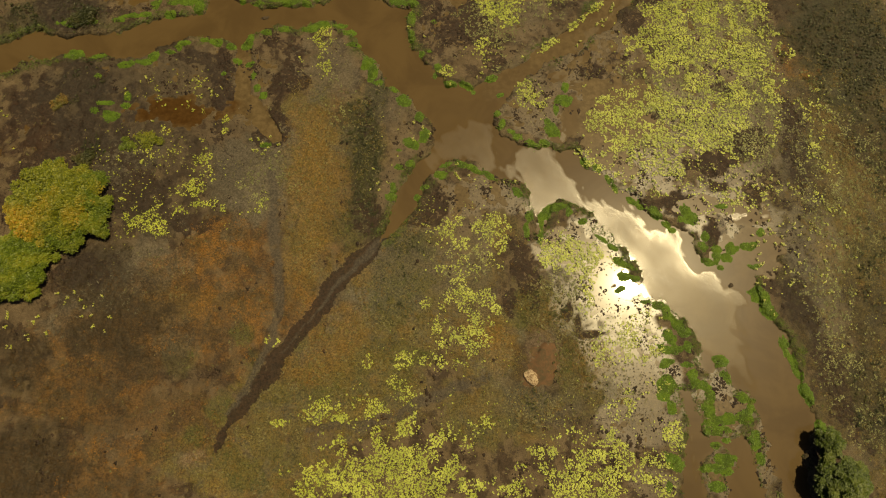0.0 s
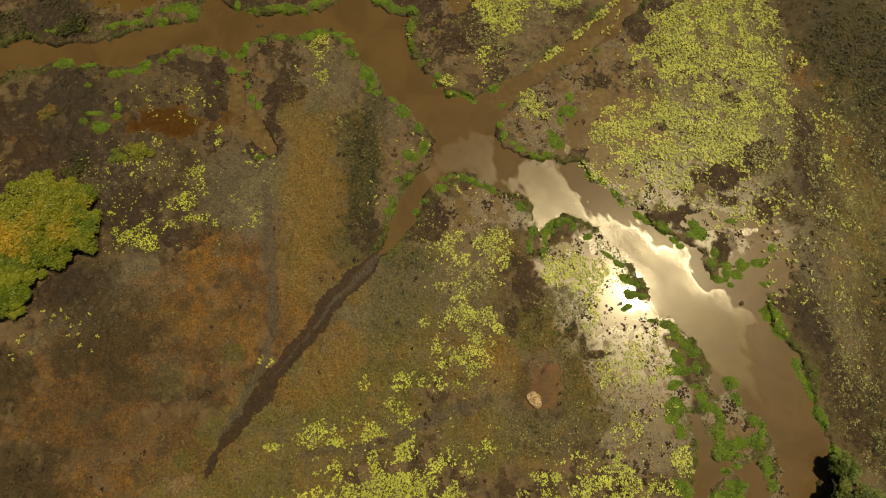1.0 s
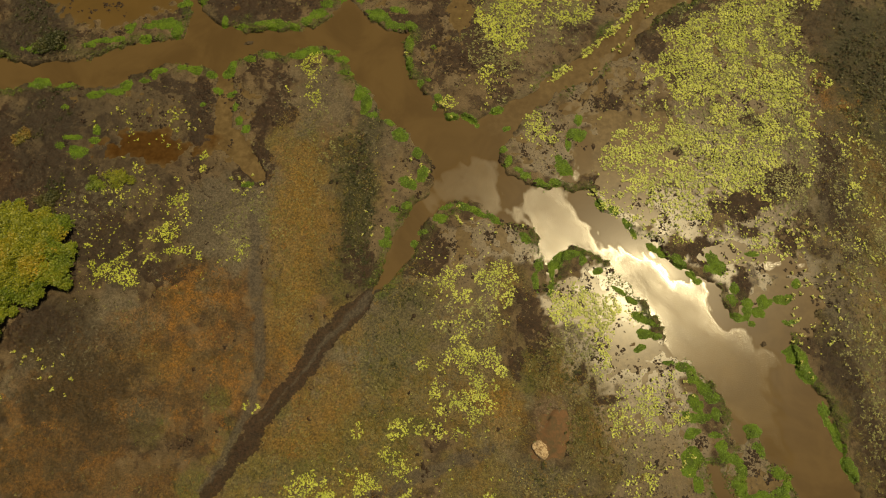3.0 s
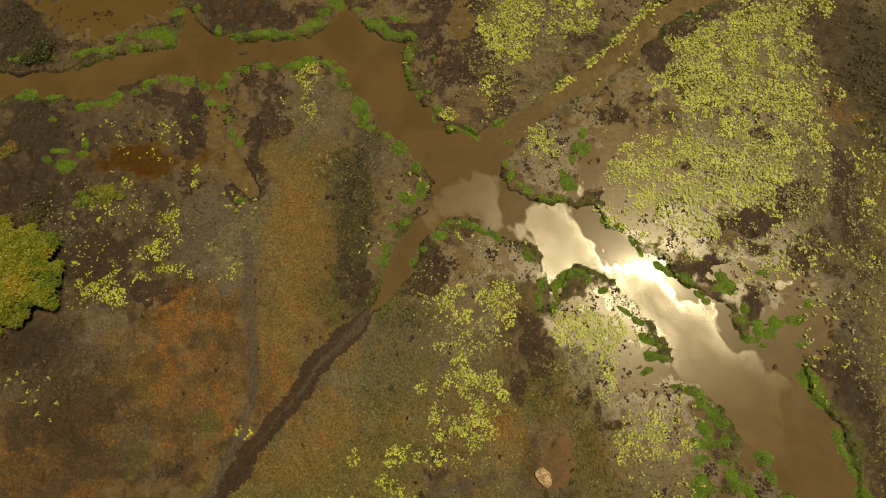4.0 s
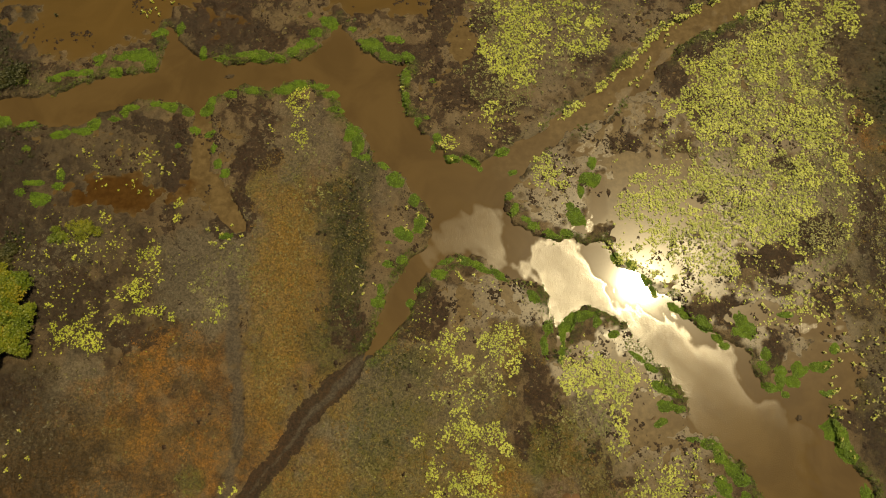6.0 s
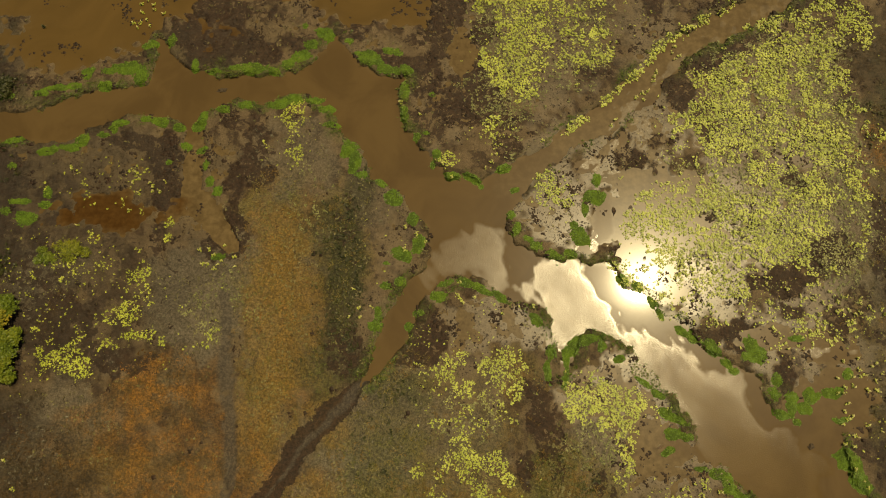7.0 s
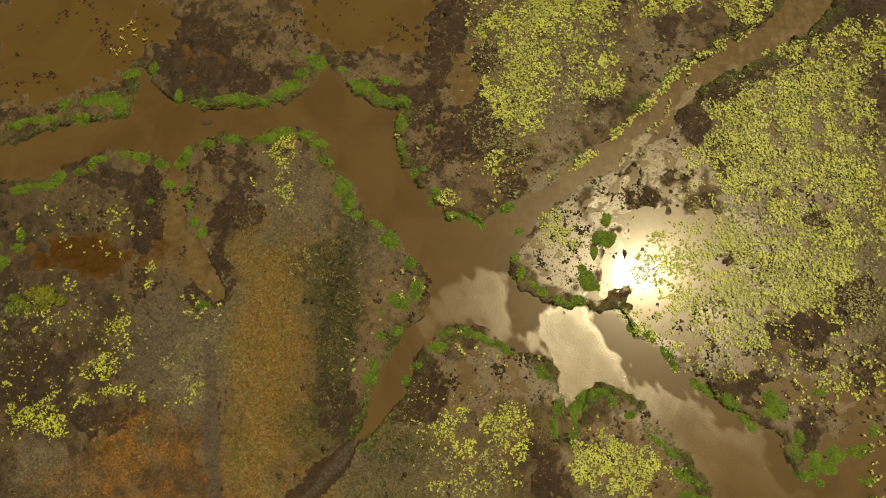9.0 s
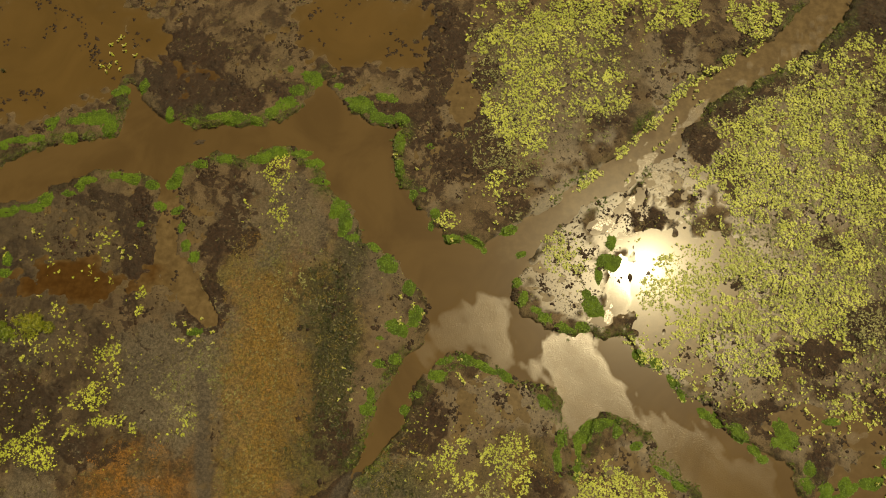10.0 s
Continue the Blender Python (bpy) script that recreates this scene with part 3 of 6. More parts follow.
MUD_f = [(0.9, 26.3, 2.4, 2.5, 0, 0.8), (-3.9, 24.9, 1.9, 1.1, 0, 0.7), (-1.1, 24.1, 1.9, 2.7, 0, 0.6), (1.8, 20.4, 1.4, 1.6, 0, 0.55), (3.4, 20.4,
    1.9, 2.1, 0, 0.6), (-1.1, 19.3, 1.9, 2.1, 0, 0.55), (4.5, 17.3, 1.9, 1.3, 0, 0.6), (-6.9, 27.4, 1.9, 1.1, 0, 0.6), (-18.4, 26.1, 3.8, 1.9, 0,
    0.85), (-11.7, 26.7, 1.4, 1.4, 0, 0.55), (-14.5, 25.6, 1.4, 1.6, 0, 0.6), (-26.1, 12.7, 10.2, 6.3, 0, 0.4), (-29.7, 4.5, 4.6, 4, 0, 0.5),
    (-35.8, 22.7, 3.2, 4.3, 0, 0.6)]
MUD_g = [(-18.3, 28.9, 2.5, 4.2, 0, 0.85), (-18.8, 25.3, 2.4, 1.3, 0, 0.9), (0, 27.7, 2.1, 2.8, 0, 0.8), (2.1, 24.5, 1.6, 1.8, 0, 0.6), (3, 30.9,
    1.7, 1.4, 0, 0.6), (-14.2, 29.4, 1.7, 1.9, 0, 0.5), (-27.2, 30.7, 2.5, 1.9, 0, 0.35), (-26.4, 27.5, 1.6, 1.1, 0, 0.4), (-0.8, 32.8, 0.9, 1.4, 0,
    0.8), (22.6, 25.9, 2.5, 0.7, 0, 0.7), (28.2, 29.7, 2.6, 0.8, 0, 0.6), (18.5, 23.2, 1.2, 1.3, 0, 0.6)]
MUD_h = [(11.5, -7.9, 0.6, 1, 0, 0.8), (12.1, -8.9, 1.3, 0.3, 0, 0.8), (10.8, -6.8, 0.4, 1, 0, 0.7), (5.6, -6.1, 0.8, 1.6, 0, 0.7), (10.4, -7.2,
    0.7, 1.2, 0, 0.7), (12.3, -8.7, 2, 0.4, 0, 0.6), (13.5, -8, 0.7, 0.7, 0, 0.5)]
MUD = MUD_h + MUD_a + MUD_b + MUD_c + MUD_d + MUD_e + MUD_f + MUD_g
RUST = [(-24.3, 12.0, 4.4, 1.5, 5, 1), (-25.9, 11.7, 4.7, 1.8, 0, 0.6), (-18.0, 27.3, 2.4, 1.9, 0, 0.7), (-21.8, 1.7, 1.3, 0.8, 0, 0.8), (-37.8, 9.2,
    3.0, 2.0, 0, 0.6), (9.7, -10.1, 1.7, 1.5, 0, 0.4), (7.5, -11.0, 1.9, 2.4, 0, 0.5)]
SAND = [(7.2, -12.4, 0.7, 0.8, 0, 1), (-20.3, -18.3, 1.2, 0.5, 20, 0.7), (8.3, -10.6, 1.7, 2.1, 0, 0.45), (16.4, -4.8, 2.1, 1.1, 0, 0.4)]
FLAT_a = [(23.5, -14.0, 2.9, 3.4, 0, 1), (26.4, -18.6, 1.4, 5.2, -15, 1), (22.2, -20.3, 1.9, 2.8, 0, 1), (17.6, 21.1, 2.7, 4.9, 0, 0.85), (-22.1,
    16.4, 5.4, 2.3, 0, 0.8), (-18.4, 15.2, 2.7, 4.1, 0, 0.9), (3.7, 4.0, 3.9, 2.2, 0, 1), (26.7, 20.6, 5.3, 7.8, 0, 0.75), (21.3, 11.5, 7.8, 4.1, 0,
    0.8), (7.6, 26.8, 5.0, 7.1, 0, 0.6), (31.2, 15.5, 2.8, 5.7, 0, 0.5), (11.8, -1.2, 4.1, 3.1, 0, 0.9), (13.5, -5.3, 3.5, 3.0, 0, 1), (16.8, -8.3,
    3.0, 3.0, 0, 0.8), (16.7, -14.0, 3.4, 5.8, 0, 0.7), (3.3, 3.7, 4.6, 2.6, 0, 1)]
FLAT_b = [(2.2, -0.1, 3.5, 3.0, 0, 0.5), (16.6, 7.0, 4.3, 3.2, 0, 0.8), (26.7, 2.0, 6.3, 3.2, 0, 0.75), (27.1, 5.3, 5.3, 2.1, 0, 0.6), (14.2, 17.6,
    2.8, 5.6, -30, 1), (8.4, 12.7, 2.7, 2.7, 0, 0.35), (-18.8, 15.0, 2.6, 4.8, 0, 0.8), (-25.9, 16.7, 4.2, 2.1, 0, 0.8), (-33.6, 15.5, 6.8, 2.1, 0,
    0.7), (-3.4, 11.5, 2.1, 4.2, 0, 0.6), (-4.9, 4.2, 2.6, 2.6, 0, 0.6), (-0.1, 20.6, 2.8, 3.9, 0, 0.8), (8.8, 17.7, 5.6, 1.6, 30, 0.6), (15.3, 18.9,
    2.4, 4.5, 0, 1), (15.8, 11.2, 4.3, 4.7, 0, 0.9), (8.5, 12.8, 3.1, 3.1, 0, 0.9)]
FLAT_c = [(1.7, 24.5, 2.5, 4.9, 0, 0.9), (-5.8, 25.9, 3.3, 1.7, 0, 0.7), (-13.4, 29.0, 2.5, 3.3, 0, 0.7), (19.6, 6.7, 4.6, 3.0, 0, 0.65), (25.8, 2.3,
    4.5, 2.6, 0, 0.65), (16.2, -6.8, 3.7, 2.5, 0, 0.9), (33.3, -2.3, 3.1, 8.3, 10, 0.6), (-24.1, 14.4, 3.1, 3.1, 0, 0.6), (22.8, 14.6, 3.3, 2.8, 0,
    0.6), (17.0, 28.7, 2.6, 3.4, 0, 0.7), (-21.1, 16.0, 3.1, 2.3, 0, 0.7), (17.0, 3.8, 2.6, 2.2, 0, 0.5)]
FLAT_d = [(15.1, -10.2, 3.9, 3.4, 0, 0.9), (15.5, -15.8, 2.8, 3.6, 0, 0.8), (10.9, -7.2, 2, 1.5, 0, 0.6), (16.5, -20.6, 2.3, 1.7, 0, 0.7)]
FLAT_inlet = [(13.3, -7, 1.2, 0.9, 0, 0.9), (12.2, -7.6, 0.7, 0.5, 0, 0.8)]
FLAT = FLAT_inlet + FLAT_a + FLAT_b + FLAT_c + FLAT_d
POND_a = [(14.2, -3.0, 3.7, 3.0, -30, 0.2), (16.3, 12.0, 4.3, 4.3, 0, 0.6), (14.9, 6.3, 3.1, 2.2, -30, 0.5), (-28.5, 30.3, 7.9, 4.6, 0, 1), (-22.3,
    30.8, 2.1, 2.1, 0, 0.6), (-6.3, 31.4, 5.1, 3.8, 0, 1), (-29.0, 26.6, 5.7, 2.9, 0, 1), (1.7, 25.4, 1.2, 2.5, 0, 0.4), (27.7, 1.7, 2.6, 0.8, 0, 1),
    (26.0, -2.8, 2.6, 1.5, 0, 1), (28.3, -1.6, 2.6, 2.2, 0, 0.9), (11.1, 16.0, 1.6, 0.6, 0, 1), (14.1, 18.9, 0.6, 2.0, -20, 0.9), (12.2, 12.0, 0.8,
    2.3, 0, 1), (16.5, -4.4, 1.7, 1.0, 20, 0.7), (23.8, 2.7, 2.6, 0.9, 0, 0.6)]
POND_b = [(10.7, 9.3, 0.9, 0.9, 0, 0.8), (27.4, 2.3, 2.2, 0.7, 0, 0.8)]
POND = POND_a + POND_b
YELLOW_a = [(27.4, 25.5, 4.5, 3.5, 0, 0.95), (27.1, 20.1, 4.4, 3.9, 0, 1), (21.8, 20.1, 3.4, 2.4, 30, 0.8), (22.6, 23, 2.9, 2, 0, 0.7), (23.6, 11.5,
    4.6, 3.7, 0, 0.9), (26.8, 11.5, 2.3, 4.2, 0, 1), (16.7, 11.5, 2.8, 3.2, 0, 0.6), (19.2, 9.6, 3.6, 1.8, 0, 0.9), (31.1, 20.7, 1.9, 7.3, 0, 0.5),
    (19.4, 15.4, 2.8, 1.9, 0, 0.35), (32.8, 28.4, 3, 3, 0, 0.6), (16.3, 7.2, 4, 1.8, 0, 0.4), (20.7, 6.8, 3.1, 1.3, 0, 0.5), (29.7, 15, 2.8, 3.3, 0,
    0.4), (5.9, 26.8, 1.9, 5.9, 0, 0.6), (9.4, 31, 5.6, 3, 0, 0.65), (11.7, 25.9, 2.5, 1.1, 0, 0.6), (17.4, 33, 3.9, 1.3, 0, 0.7)]
YELLOW_b = [(23.9, 32.6, 2.6, 1.7, 0, 0.95), (4.4, 18.9, 2, 1.2, 0, 0.35), (6.2, 23.2, 1.6, 1.6, 0, 0.8), (5.2, 31, 2.6, 2.6, 0, 0.5), (-4.2, -21.6,
    5.4, 1.8, 0, 1), (21.9, 6.4, 4.3, 2.1, 0, 0.3), (35.3, 12.2, 2.2, 3.3, 0, 0.25), (35.2, 5.3, 1.6, 8.6, 0, 0.2), (8.5, 13.9, 1.3, 1.3, 0, 0.6),
    (24.2, 3.1, 1.6, 1.6, 0, 0.3), (-14.8, -9.2, 0.6, 0.8, 0, 0.7), (-37.3, 9.5, 3, 2, 0, 0.15), (0.8, 16.4, 0.8, 0.8, 0, 0.5), (30.6, 20.3, 2.5,
    8.3, 0, 0.5), (10.8, 19.4, 1.6, 0.7, 30, 1), (13.2, 21, 1.6, 0.7, 33, 1), (15.8, 23.4, 1.6, 0.7, 45, 1), (17.5, 25.6, 1.3, 0.7, 45, 1)]
YELLOW_c = [(19.7, 27.4, 1.5, 0.6, 40, 0.8), (24.1, 4.9, 8, 2.2, 0, 0.3), (7.7, 29.1, 4.7, 4.2, 0, 0.6), (5, 24.6, 1.7, 3.7, 0, 0.7), (11.2, 32,
    3.9, 2.2, 0, 0.6), (22, 17, 3.4, 2.2, 0, 0.5), (-0.8, 2.5, 0.9, 0.8, 0, 0.55), (-0.4, 0.6, 1.1, 1.1, 0, 0.5), (1.3, 1.2, 0.6, 0.8, 0, 0.55),
    (3.1, 0.7, 0.8, 0.6, 0, 0.6), (4.7, 0.8, 1.1, 1.2, 0, 0.65), (2.3, -0.7, 2.1, 0.6, 0, 0.55), (5.3, -0.9, 0.9, 1, 0, 0.7), (1.1, -1.9, 0.8, 1.4,
    0, 0.3), (0.2, -3, 1.2, 0.5, 0, 0.5), (1.3, -4, 0.5, 0.7, 0, 0.6), (3.2, -2.4, 1.9, 1.2, 0, 0.35), (3.3, -5.5, 1.6, 0.6, 0, 0.65)]
YELLOW_d = [(1.2, -5.3, 0.7, 0.6, 0, 0.6), (0, -5.8, 0.7, 0.8, 0, 0.55), (-1.5, -5.8, 0.4, 0.6, 0, 0.5), (4.5, -6.6, 0.4, 0.6, 0, 0.5), (1.8, -6.4,
    0.6, 0.6, 0, 0.45), (-0.4, -7.7, 1.1, 0.8, 0, 0.55), (2.4, -7.3, 0.6, 0.6, 0, 0.6), (3.8, -7.7, 0.7, 0.5, 0, 0.45), (1.4, -8.9, 2, 1.3, 0, 0.6),
    (2.4, -8.3, 0.8, 0.7, 0, 0.65), (-0.6, -9.4, 0.8, 0.8, 0, 0.45), (1.8, -10, 1, 0.9, 0, 0.5), (-1.4, -10.7, 1.2, 0.7, 0, 0.45), (-3.4, -11.1,
    1.2, 0.7, 0, 0.4), (0.6, -11.3, 1.6, 0.7, 0, 0.5), (-6.7, -11.1, 0.6, 0.7, 0, 0.3), (3, -10.8, 0.4, 0.4, 0, 0.35), (9.9, -1.8, 1.5, 1.2, 0,
    0.75)]
YELLOW_e = [(12, -1.6, 1.7, 1, 0, 0.7), (11.5, -3, 1.9, 0.6, 0, 0.85), (12.5, -4.4, 1, 1.4, 0, 0.75), (12.5, -6.2, 1, 1, 0, 0.5), (14.5, -2.4, 1.1,
    0.8, 0, 0.25), (9.6, -0.7, 1.3, 1.7, 0, 0.3), (15.2, -8.4, 1.4, 0.7, 0, 0.5), (13.7, -9.2, 0.6, 0.5, 0, 0.55), (15.7, -9.3, 0.9, 0.8, 0, 0.65),
    (14.6, -10.7, 1.6, 1.3, 0, 0.5), (17.6, -7.2, 0.6, 0.5, 0, 0.45), (18.1, -9.9, 0.6, 0.7, 0, 0.6), (17, -11.1, 0.6, 0.6, 0, 0.4), (16.5, -7.6,
    1.2, 0.8, 0, 0.3), (-14.2, -9, 0.4, 0.5, 0, 0.8), (-15.1, -7.6, 0.3, 0.2, 0, 0.4), (-0.2, 3.6, 0.4, 0.4, 0, 0.4), (1.2, 5.8, 0.4, 0.3, 0, 0.4)]
YELLOW_f = [(3.3, 5.2, 0.6, 0.4, 0, 0.45), (-0.4, 5, 0.3, 0.4, 0, 0.4), (-9.8, -15, 2.1, 1, 0, 0.6), (-5.6, -15.3, 1, 1, 0, 0.7), (-7.7, -15.7, 1.2,
    0.7, 0, 0.55), (-11.6, -14.7, 0.7, 0.5, 0, 0.4), (-13.4, -15.6, 0.7, 0.3, 0, 0.4), (-4.2, -13.2, 1.2, 0.9, 0, 0.55), (-3, -13.7, 0.9, 0.7, 0,
    0.6), (-7, -13.7, 0.9, 0.4, 0, 0.3), (-10.6, -16.5, 0.9, 0.5, 0, 0.4), (-5.6, -16.6, 0.5, 0.5, 0, 0.45), (-3.3, -16, 1, 1.1, 0, 0.7), (-8.8,
    -17.6, 1.8, 1.1, 0, 0.6), (-9.4, -19.6, 2, 1.3, 0, 0.75), (-6.9, -19.4, 1.8, 1.1, 0, 0.7), (-4.7, -17.7, 1.4, 1.1, 0, 0.55), (-3.3, -19.2, 1.8,
    1.7, 0, 0.8)]
YELLOW_g = [(-1.4, -17.7, 1.2, 1.3, 0, 0.55), (0.4, -16.5, 1.9, 0.8, 0, 0.35), (2.3, -17.4, 1.4, 1.3, 0, 0.4), (0.4, -19.5, 1.4, 0.9, 0, 0.6),
    (-1.5, -20.8, 2.7, 1.1, 0, 0.85), (1.7, -20.8, 1.8, 0.8, 0, 0.85), (4.9, -21.3, 1.8, 0.6, 0, 0.75), (-6.4, -20.9, 1.8, 0.8, 0, 0.75), (-10.4,
    -21.2, 1.8, 0.6, 0, 0.6), (-4.2, -21.1, 1.8, 0.8, 0, 0.7), (8.3, -17.9, 1.4, 1.1, 0, 0.5), (8.6, -20.5, 2.1, 1.3, 0, 0.55), (9.9, -21.6, 1.4,
    0.8, 0, 0.65), (3.3, -15.8, 0.7, 0.5, 0, 0.4), (11.2, -17.1, 1.2, 0.7, 0, 0.6), (13.6, -16.6, 0.9, 0.5, 0, 0.45), (13.4, -18.4, 2.1, 1.5, 0,
    0.5), (10.4, -21, 1.4, 1.1, 0, 0.6)]
YELLOW_h = [(13.3, -20.2, 1.6, 1.1, 0, 0.55), (12.2, -21.4, 1.4, 0.8, 0, 0.55), (15.1, -13, 0.7, 1.4, 0, 0.5), (14.7, -14.8, 1, 0.9, 0, 0.4), (16.9,
    -16, 0.4, 0.4, 0, 0.45), (19, -16.9, 0.8, 1.1, 0, 0.8), (16.8, -19.8, 1.2, 1.1, 0, 0.45), (18.1, -21.1, 0.7, 1.1, 0, 0.55), (18, -10, 0.3, 0.6,
    0, 0.6), (-31.6, 9.2, 0.8, 0.6, 0, 0.45), (-29, 7.1, 0.5, 0.6, 0, 0.3), (-26.9, 7.6, 1.1, 0.8, 0, 0.5), (-26.1, 7.8, 1.3, 0.5, 0, 0.45), (-24.8,
    7.8, 0.9, 0.7, 0, 0.4), (-25.6, 10.3, 0.4, 0.5, 0, 0.5), (-21.9, 6.9, 1, 1.1, 0, 0.6), (-21.7, 8.5, 0.6, 0.9, 0, 0.4), (-22.1, 9.2, 0.4, 0.6, 0,
    0.4)]
YELLOW_i = [(-22.3, 4.5, 0.7, 1.3, 0, 0.6), (-21.5, 5.6, 0.5, 0.7, 0, 0.5), (-23.5, 4.3, 1.1, 0.7, 0, 0.4), (-26.6, 4, 1.3, 0.9, 0, 0.5), (-28.3,
    3.5, 0.4, 0.7, 0, 0.65), (-27, 2.1, 0.9, 0.9, 0, 0.7), (-25.5, 3.4, 0.5, 0.9, 0, 0.5), (-25.1, 1.7, 0.8, 0.6, 0, 0.65), (-27.2, 0.6, 1, 0.6, 0,
    0.5), (-25.1, 0.6, 0.8, 0.5, 0, 0.5), (-23.5, 2.5, 1, 0.6, 0, 0.5), (-21.9, 3.1, 0.8, 0.5, 0, 0.6), (-20.8, 3, 0.6, 0.5, 0, 0.5), (-19.7, 2.5,
    0.3, 0.4, 0, 0.45), (-26.2, 1, 0.8, 0.8, 0, 0.55), (-20.2, 11.3, 0.4, 0.5, 0, 0.55), (-20.9, 10.8, 0.4, 0.3, 0, 0.6), (-20.1, 10.1, 0.4, 0.4, 0,
    0.7)]
YELLOW_j = [(-19.4, 9.8, 0.4, 0.3, 0, 0.7), (-22.3, 12.2, 0.4, 0.5, 0, 0.5), (-24.1, 12.7, 0.5, 0.3, 0, 0.4), (-16, 3.4, 0.5, 0.6, 0, 0.4), (-17,
    2.3, 0.8, 0.4, 0, 0.22), (-17.9, 5.1, 0.6, 0.4, 0, 0.2), (-15.6, 6.5, 0.3, 0.3, 0, 0.4), (-24.6, 14.4, 3.6, 1.7, 0, 0.2), (-11.3, 18.2, 0.9, 2,
    0, 0.45), (-11.6, 17, 0.6, 0.6, 0, 0.45), (-13.5, 16.7, 0.5, 0.6, 0, 0.35), (1, 16.5, 0.6, 0.6, 0, 0.5), (-7.8, 25.1, 0.4, 0.4, 0, 0.2), (17.6,
    11.9, 3.2, 1.9, 0, 0.68), (15.6, 10.5, 2, 1.9, 0, 0.66), (21.2, 11, 3.7, 2.2, 0, 0.7), (25.2, 10.5, 2.8, 2.2, 0, 0.78), (27, 12.9, 2.3, 2, 0,
    0.75)]
YELLOW_k = [(25, 15.4, 2.4, 2, 0, 0.62), (21.3, 20, 1.4, 0.8, 0, 0.75), (16.8, 13.4, 1.8, 1.2, 0, 0.72), (20.7, 6.7, 2.7, 1.2, 0, 0.3), (17.5, 6.7,
    1.8, 1.4, 0, 0.2), (30.1, 18, 1.4, 6.3, 0, 0.4), (28.9, 7.7, 1.1, 0.5, 0, 0.65), (30.6, 9.5, 1.2, 1, 0, 0.38), (29.1, 11.9, 1.9, 2, 0, 0.38),
    (33.7, 11.5, 1.2, 0.7, 0, 0.42), (34.2, 9.1, 1.4, 1.9, 0, 0.3), (24.7, 6.7, 0.9, 0.7, 0, 0.38), (27.5, 26.6, 2, 2.3, 0, 0.7), (30.3, 25.5, 1.2,
    3.4, 0, 0.5), (22.5, 22.7, 2.4, 1.6, 0, 0.65), (26.9, 19, 2.4, 2.6, 0, 0.8), (24, 18.5, 2.4, 2.1, 0, 0.6), (21.5, 17.4, 1.9, 1.6, 0, 0.62)]
YELLOW = YELLOW_a + YELLOW_b + YELLOW_c + YELLOW_d + YELLOW_e + YELLOW_f + YELLOW_g + YELLOW_h + YELLOW_i + YELLOW_j + YELLOW_k
CREEK_FRINGE = [(10.3, 18.7, 0.9, 0.45, 27, 1), (11.6, 19.5, 1, 0.45, 37, 1), (12.7, 20.4, 0.9, 0.45, 43, 1), (12.9, 21.3, 0.9, 0.5, 42, 1), (14.1,
    22.3, 1, 0.5, 36, 1), (15.3, 23.3, 1, 0.5, 44, 1), (16.7, 24.7, 1.4, 0.5, 44, 1), (20, 27.4, 1.7, 0.35, 33, 0.6)]
YELLOW = YELLOW + CREEK_FRINGE
ROSETTES_a = [(-28.9, 4.9, 4.6, 4.9, 0, 0.6), (-22.9, 4.5, 3.4, 4, 0, 0.55), (-26.4, 8, 3.4, 1.8, 0, 0.55), (-24.5, 14.2, 4, 2.2, 0, 0.4), (-30.5,
    9.9, 2.6, 1.9, 0, 0.4), (-11, 18, 1.5, 2.4, 0, 0.45), (1.5, -0.3, 4.6, 5.5, 0, 0.35), (27.1, 4.9, 5.8, 4.1, 0, 0.4), (18.8, 6.3, 4.9, 2.1, 0,
    0.45), (29.4, -2.4, 2.2, 2.5, 0, 0.45), (11.6, -2.4, 2.5, 2.5, 0, 0.4), (14.7, -9.9, 3.2, 2.7, 0, 0.4), (8.1, 12.8, 2.7, 2.9, 0, 0.35), (-3.7,
    10.4, 3.1, 4.2, 0, 0.2), (1.4, -8.7, 6, 3.4, 0, 0.3), (16.3, 17.9, 2.8, 2.6, 0, 0.3), (31.1, 15.4, 1.9, 7.7, 0, 0.4), (34, 8.1, 1.8, 7.6, 0,
    0.35)]
ROSETTES_b = [(4.6, 18.3, 2.8, 2.1, 0, 0.35), (13.6, -16.6, 5.7, 5.4, 0, 0.4), (-1.9, -15.5, 10.2, 2.7, 0, 0.3), (33.1, -0.2, 3.2, 5.4, 0, 0.35),
    (36.3, -5.4, 3.1, 4.6, 0, 0.3), (11.1, 31, 6.4, 4.3, 0, 0.5), (18.6, 28.2, 2.6, 2.8, 0, 0.3), (-12.5, 28, 1.2, 2.8, 0, 0.15)]
ROSETTES = ROSETTES_a + ROSETTES_b
GUSTS = [(27.2, 1.9, 2.1, 0.5, 0, 1), (15.0, 19.8, 1.2, 1.5, 30, 1), (11.1, 16.2, 1.8, 0.6, -10, 1), (26.5, 29.7, 5.2, 0.8, 32, 1), (18.7, 24.4, 2.5,
    0.5, 40, 0.8), (20.5, -20.3, 0.5, 2.8, 0, 0.8), (13.4, 18.1, 0.3, 1.6, 0, 1), (10.7, 9.5, 0.9, 0.8, 40, 1)]
# silt banks just under the water of the creek
SILTED = [(22.0, 26.6, 8.0, 1.7, 35, 0.9), (29.5, 32.5, 5.5, 2.6, 50, 0.9), (12.5, 19.6, 5.0, 1.2, 38, 0.7), (6.5, 15.6, 3.0, 1.4, 35, 0.4)]
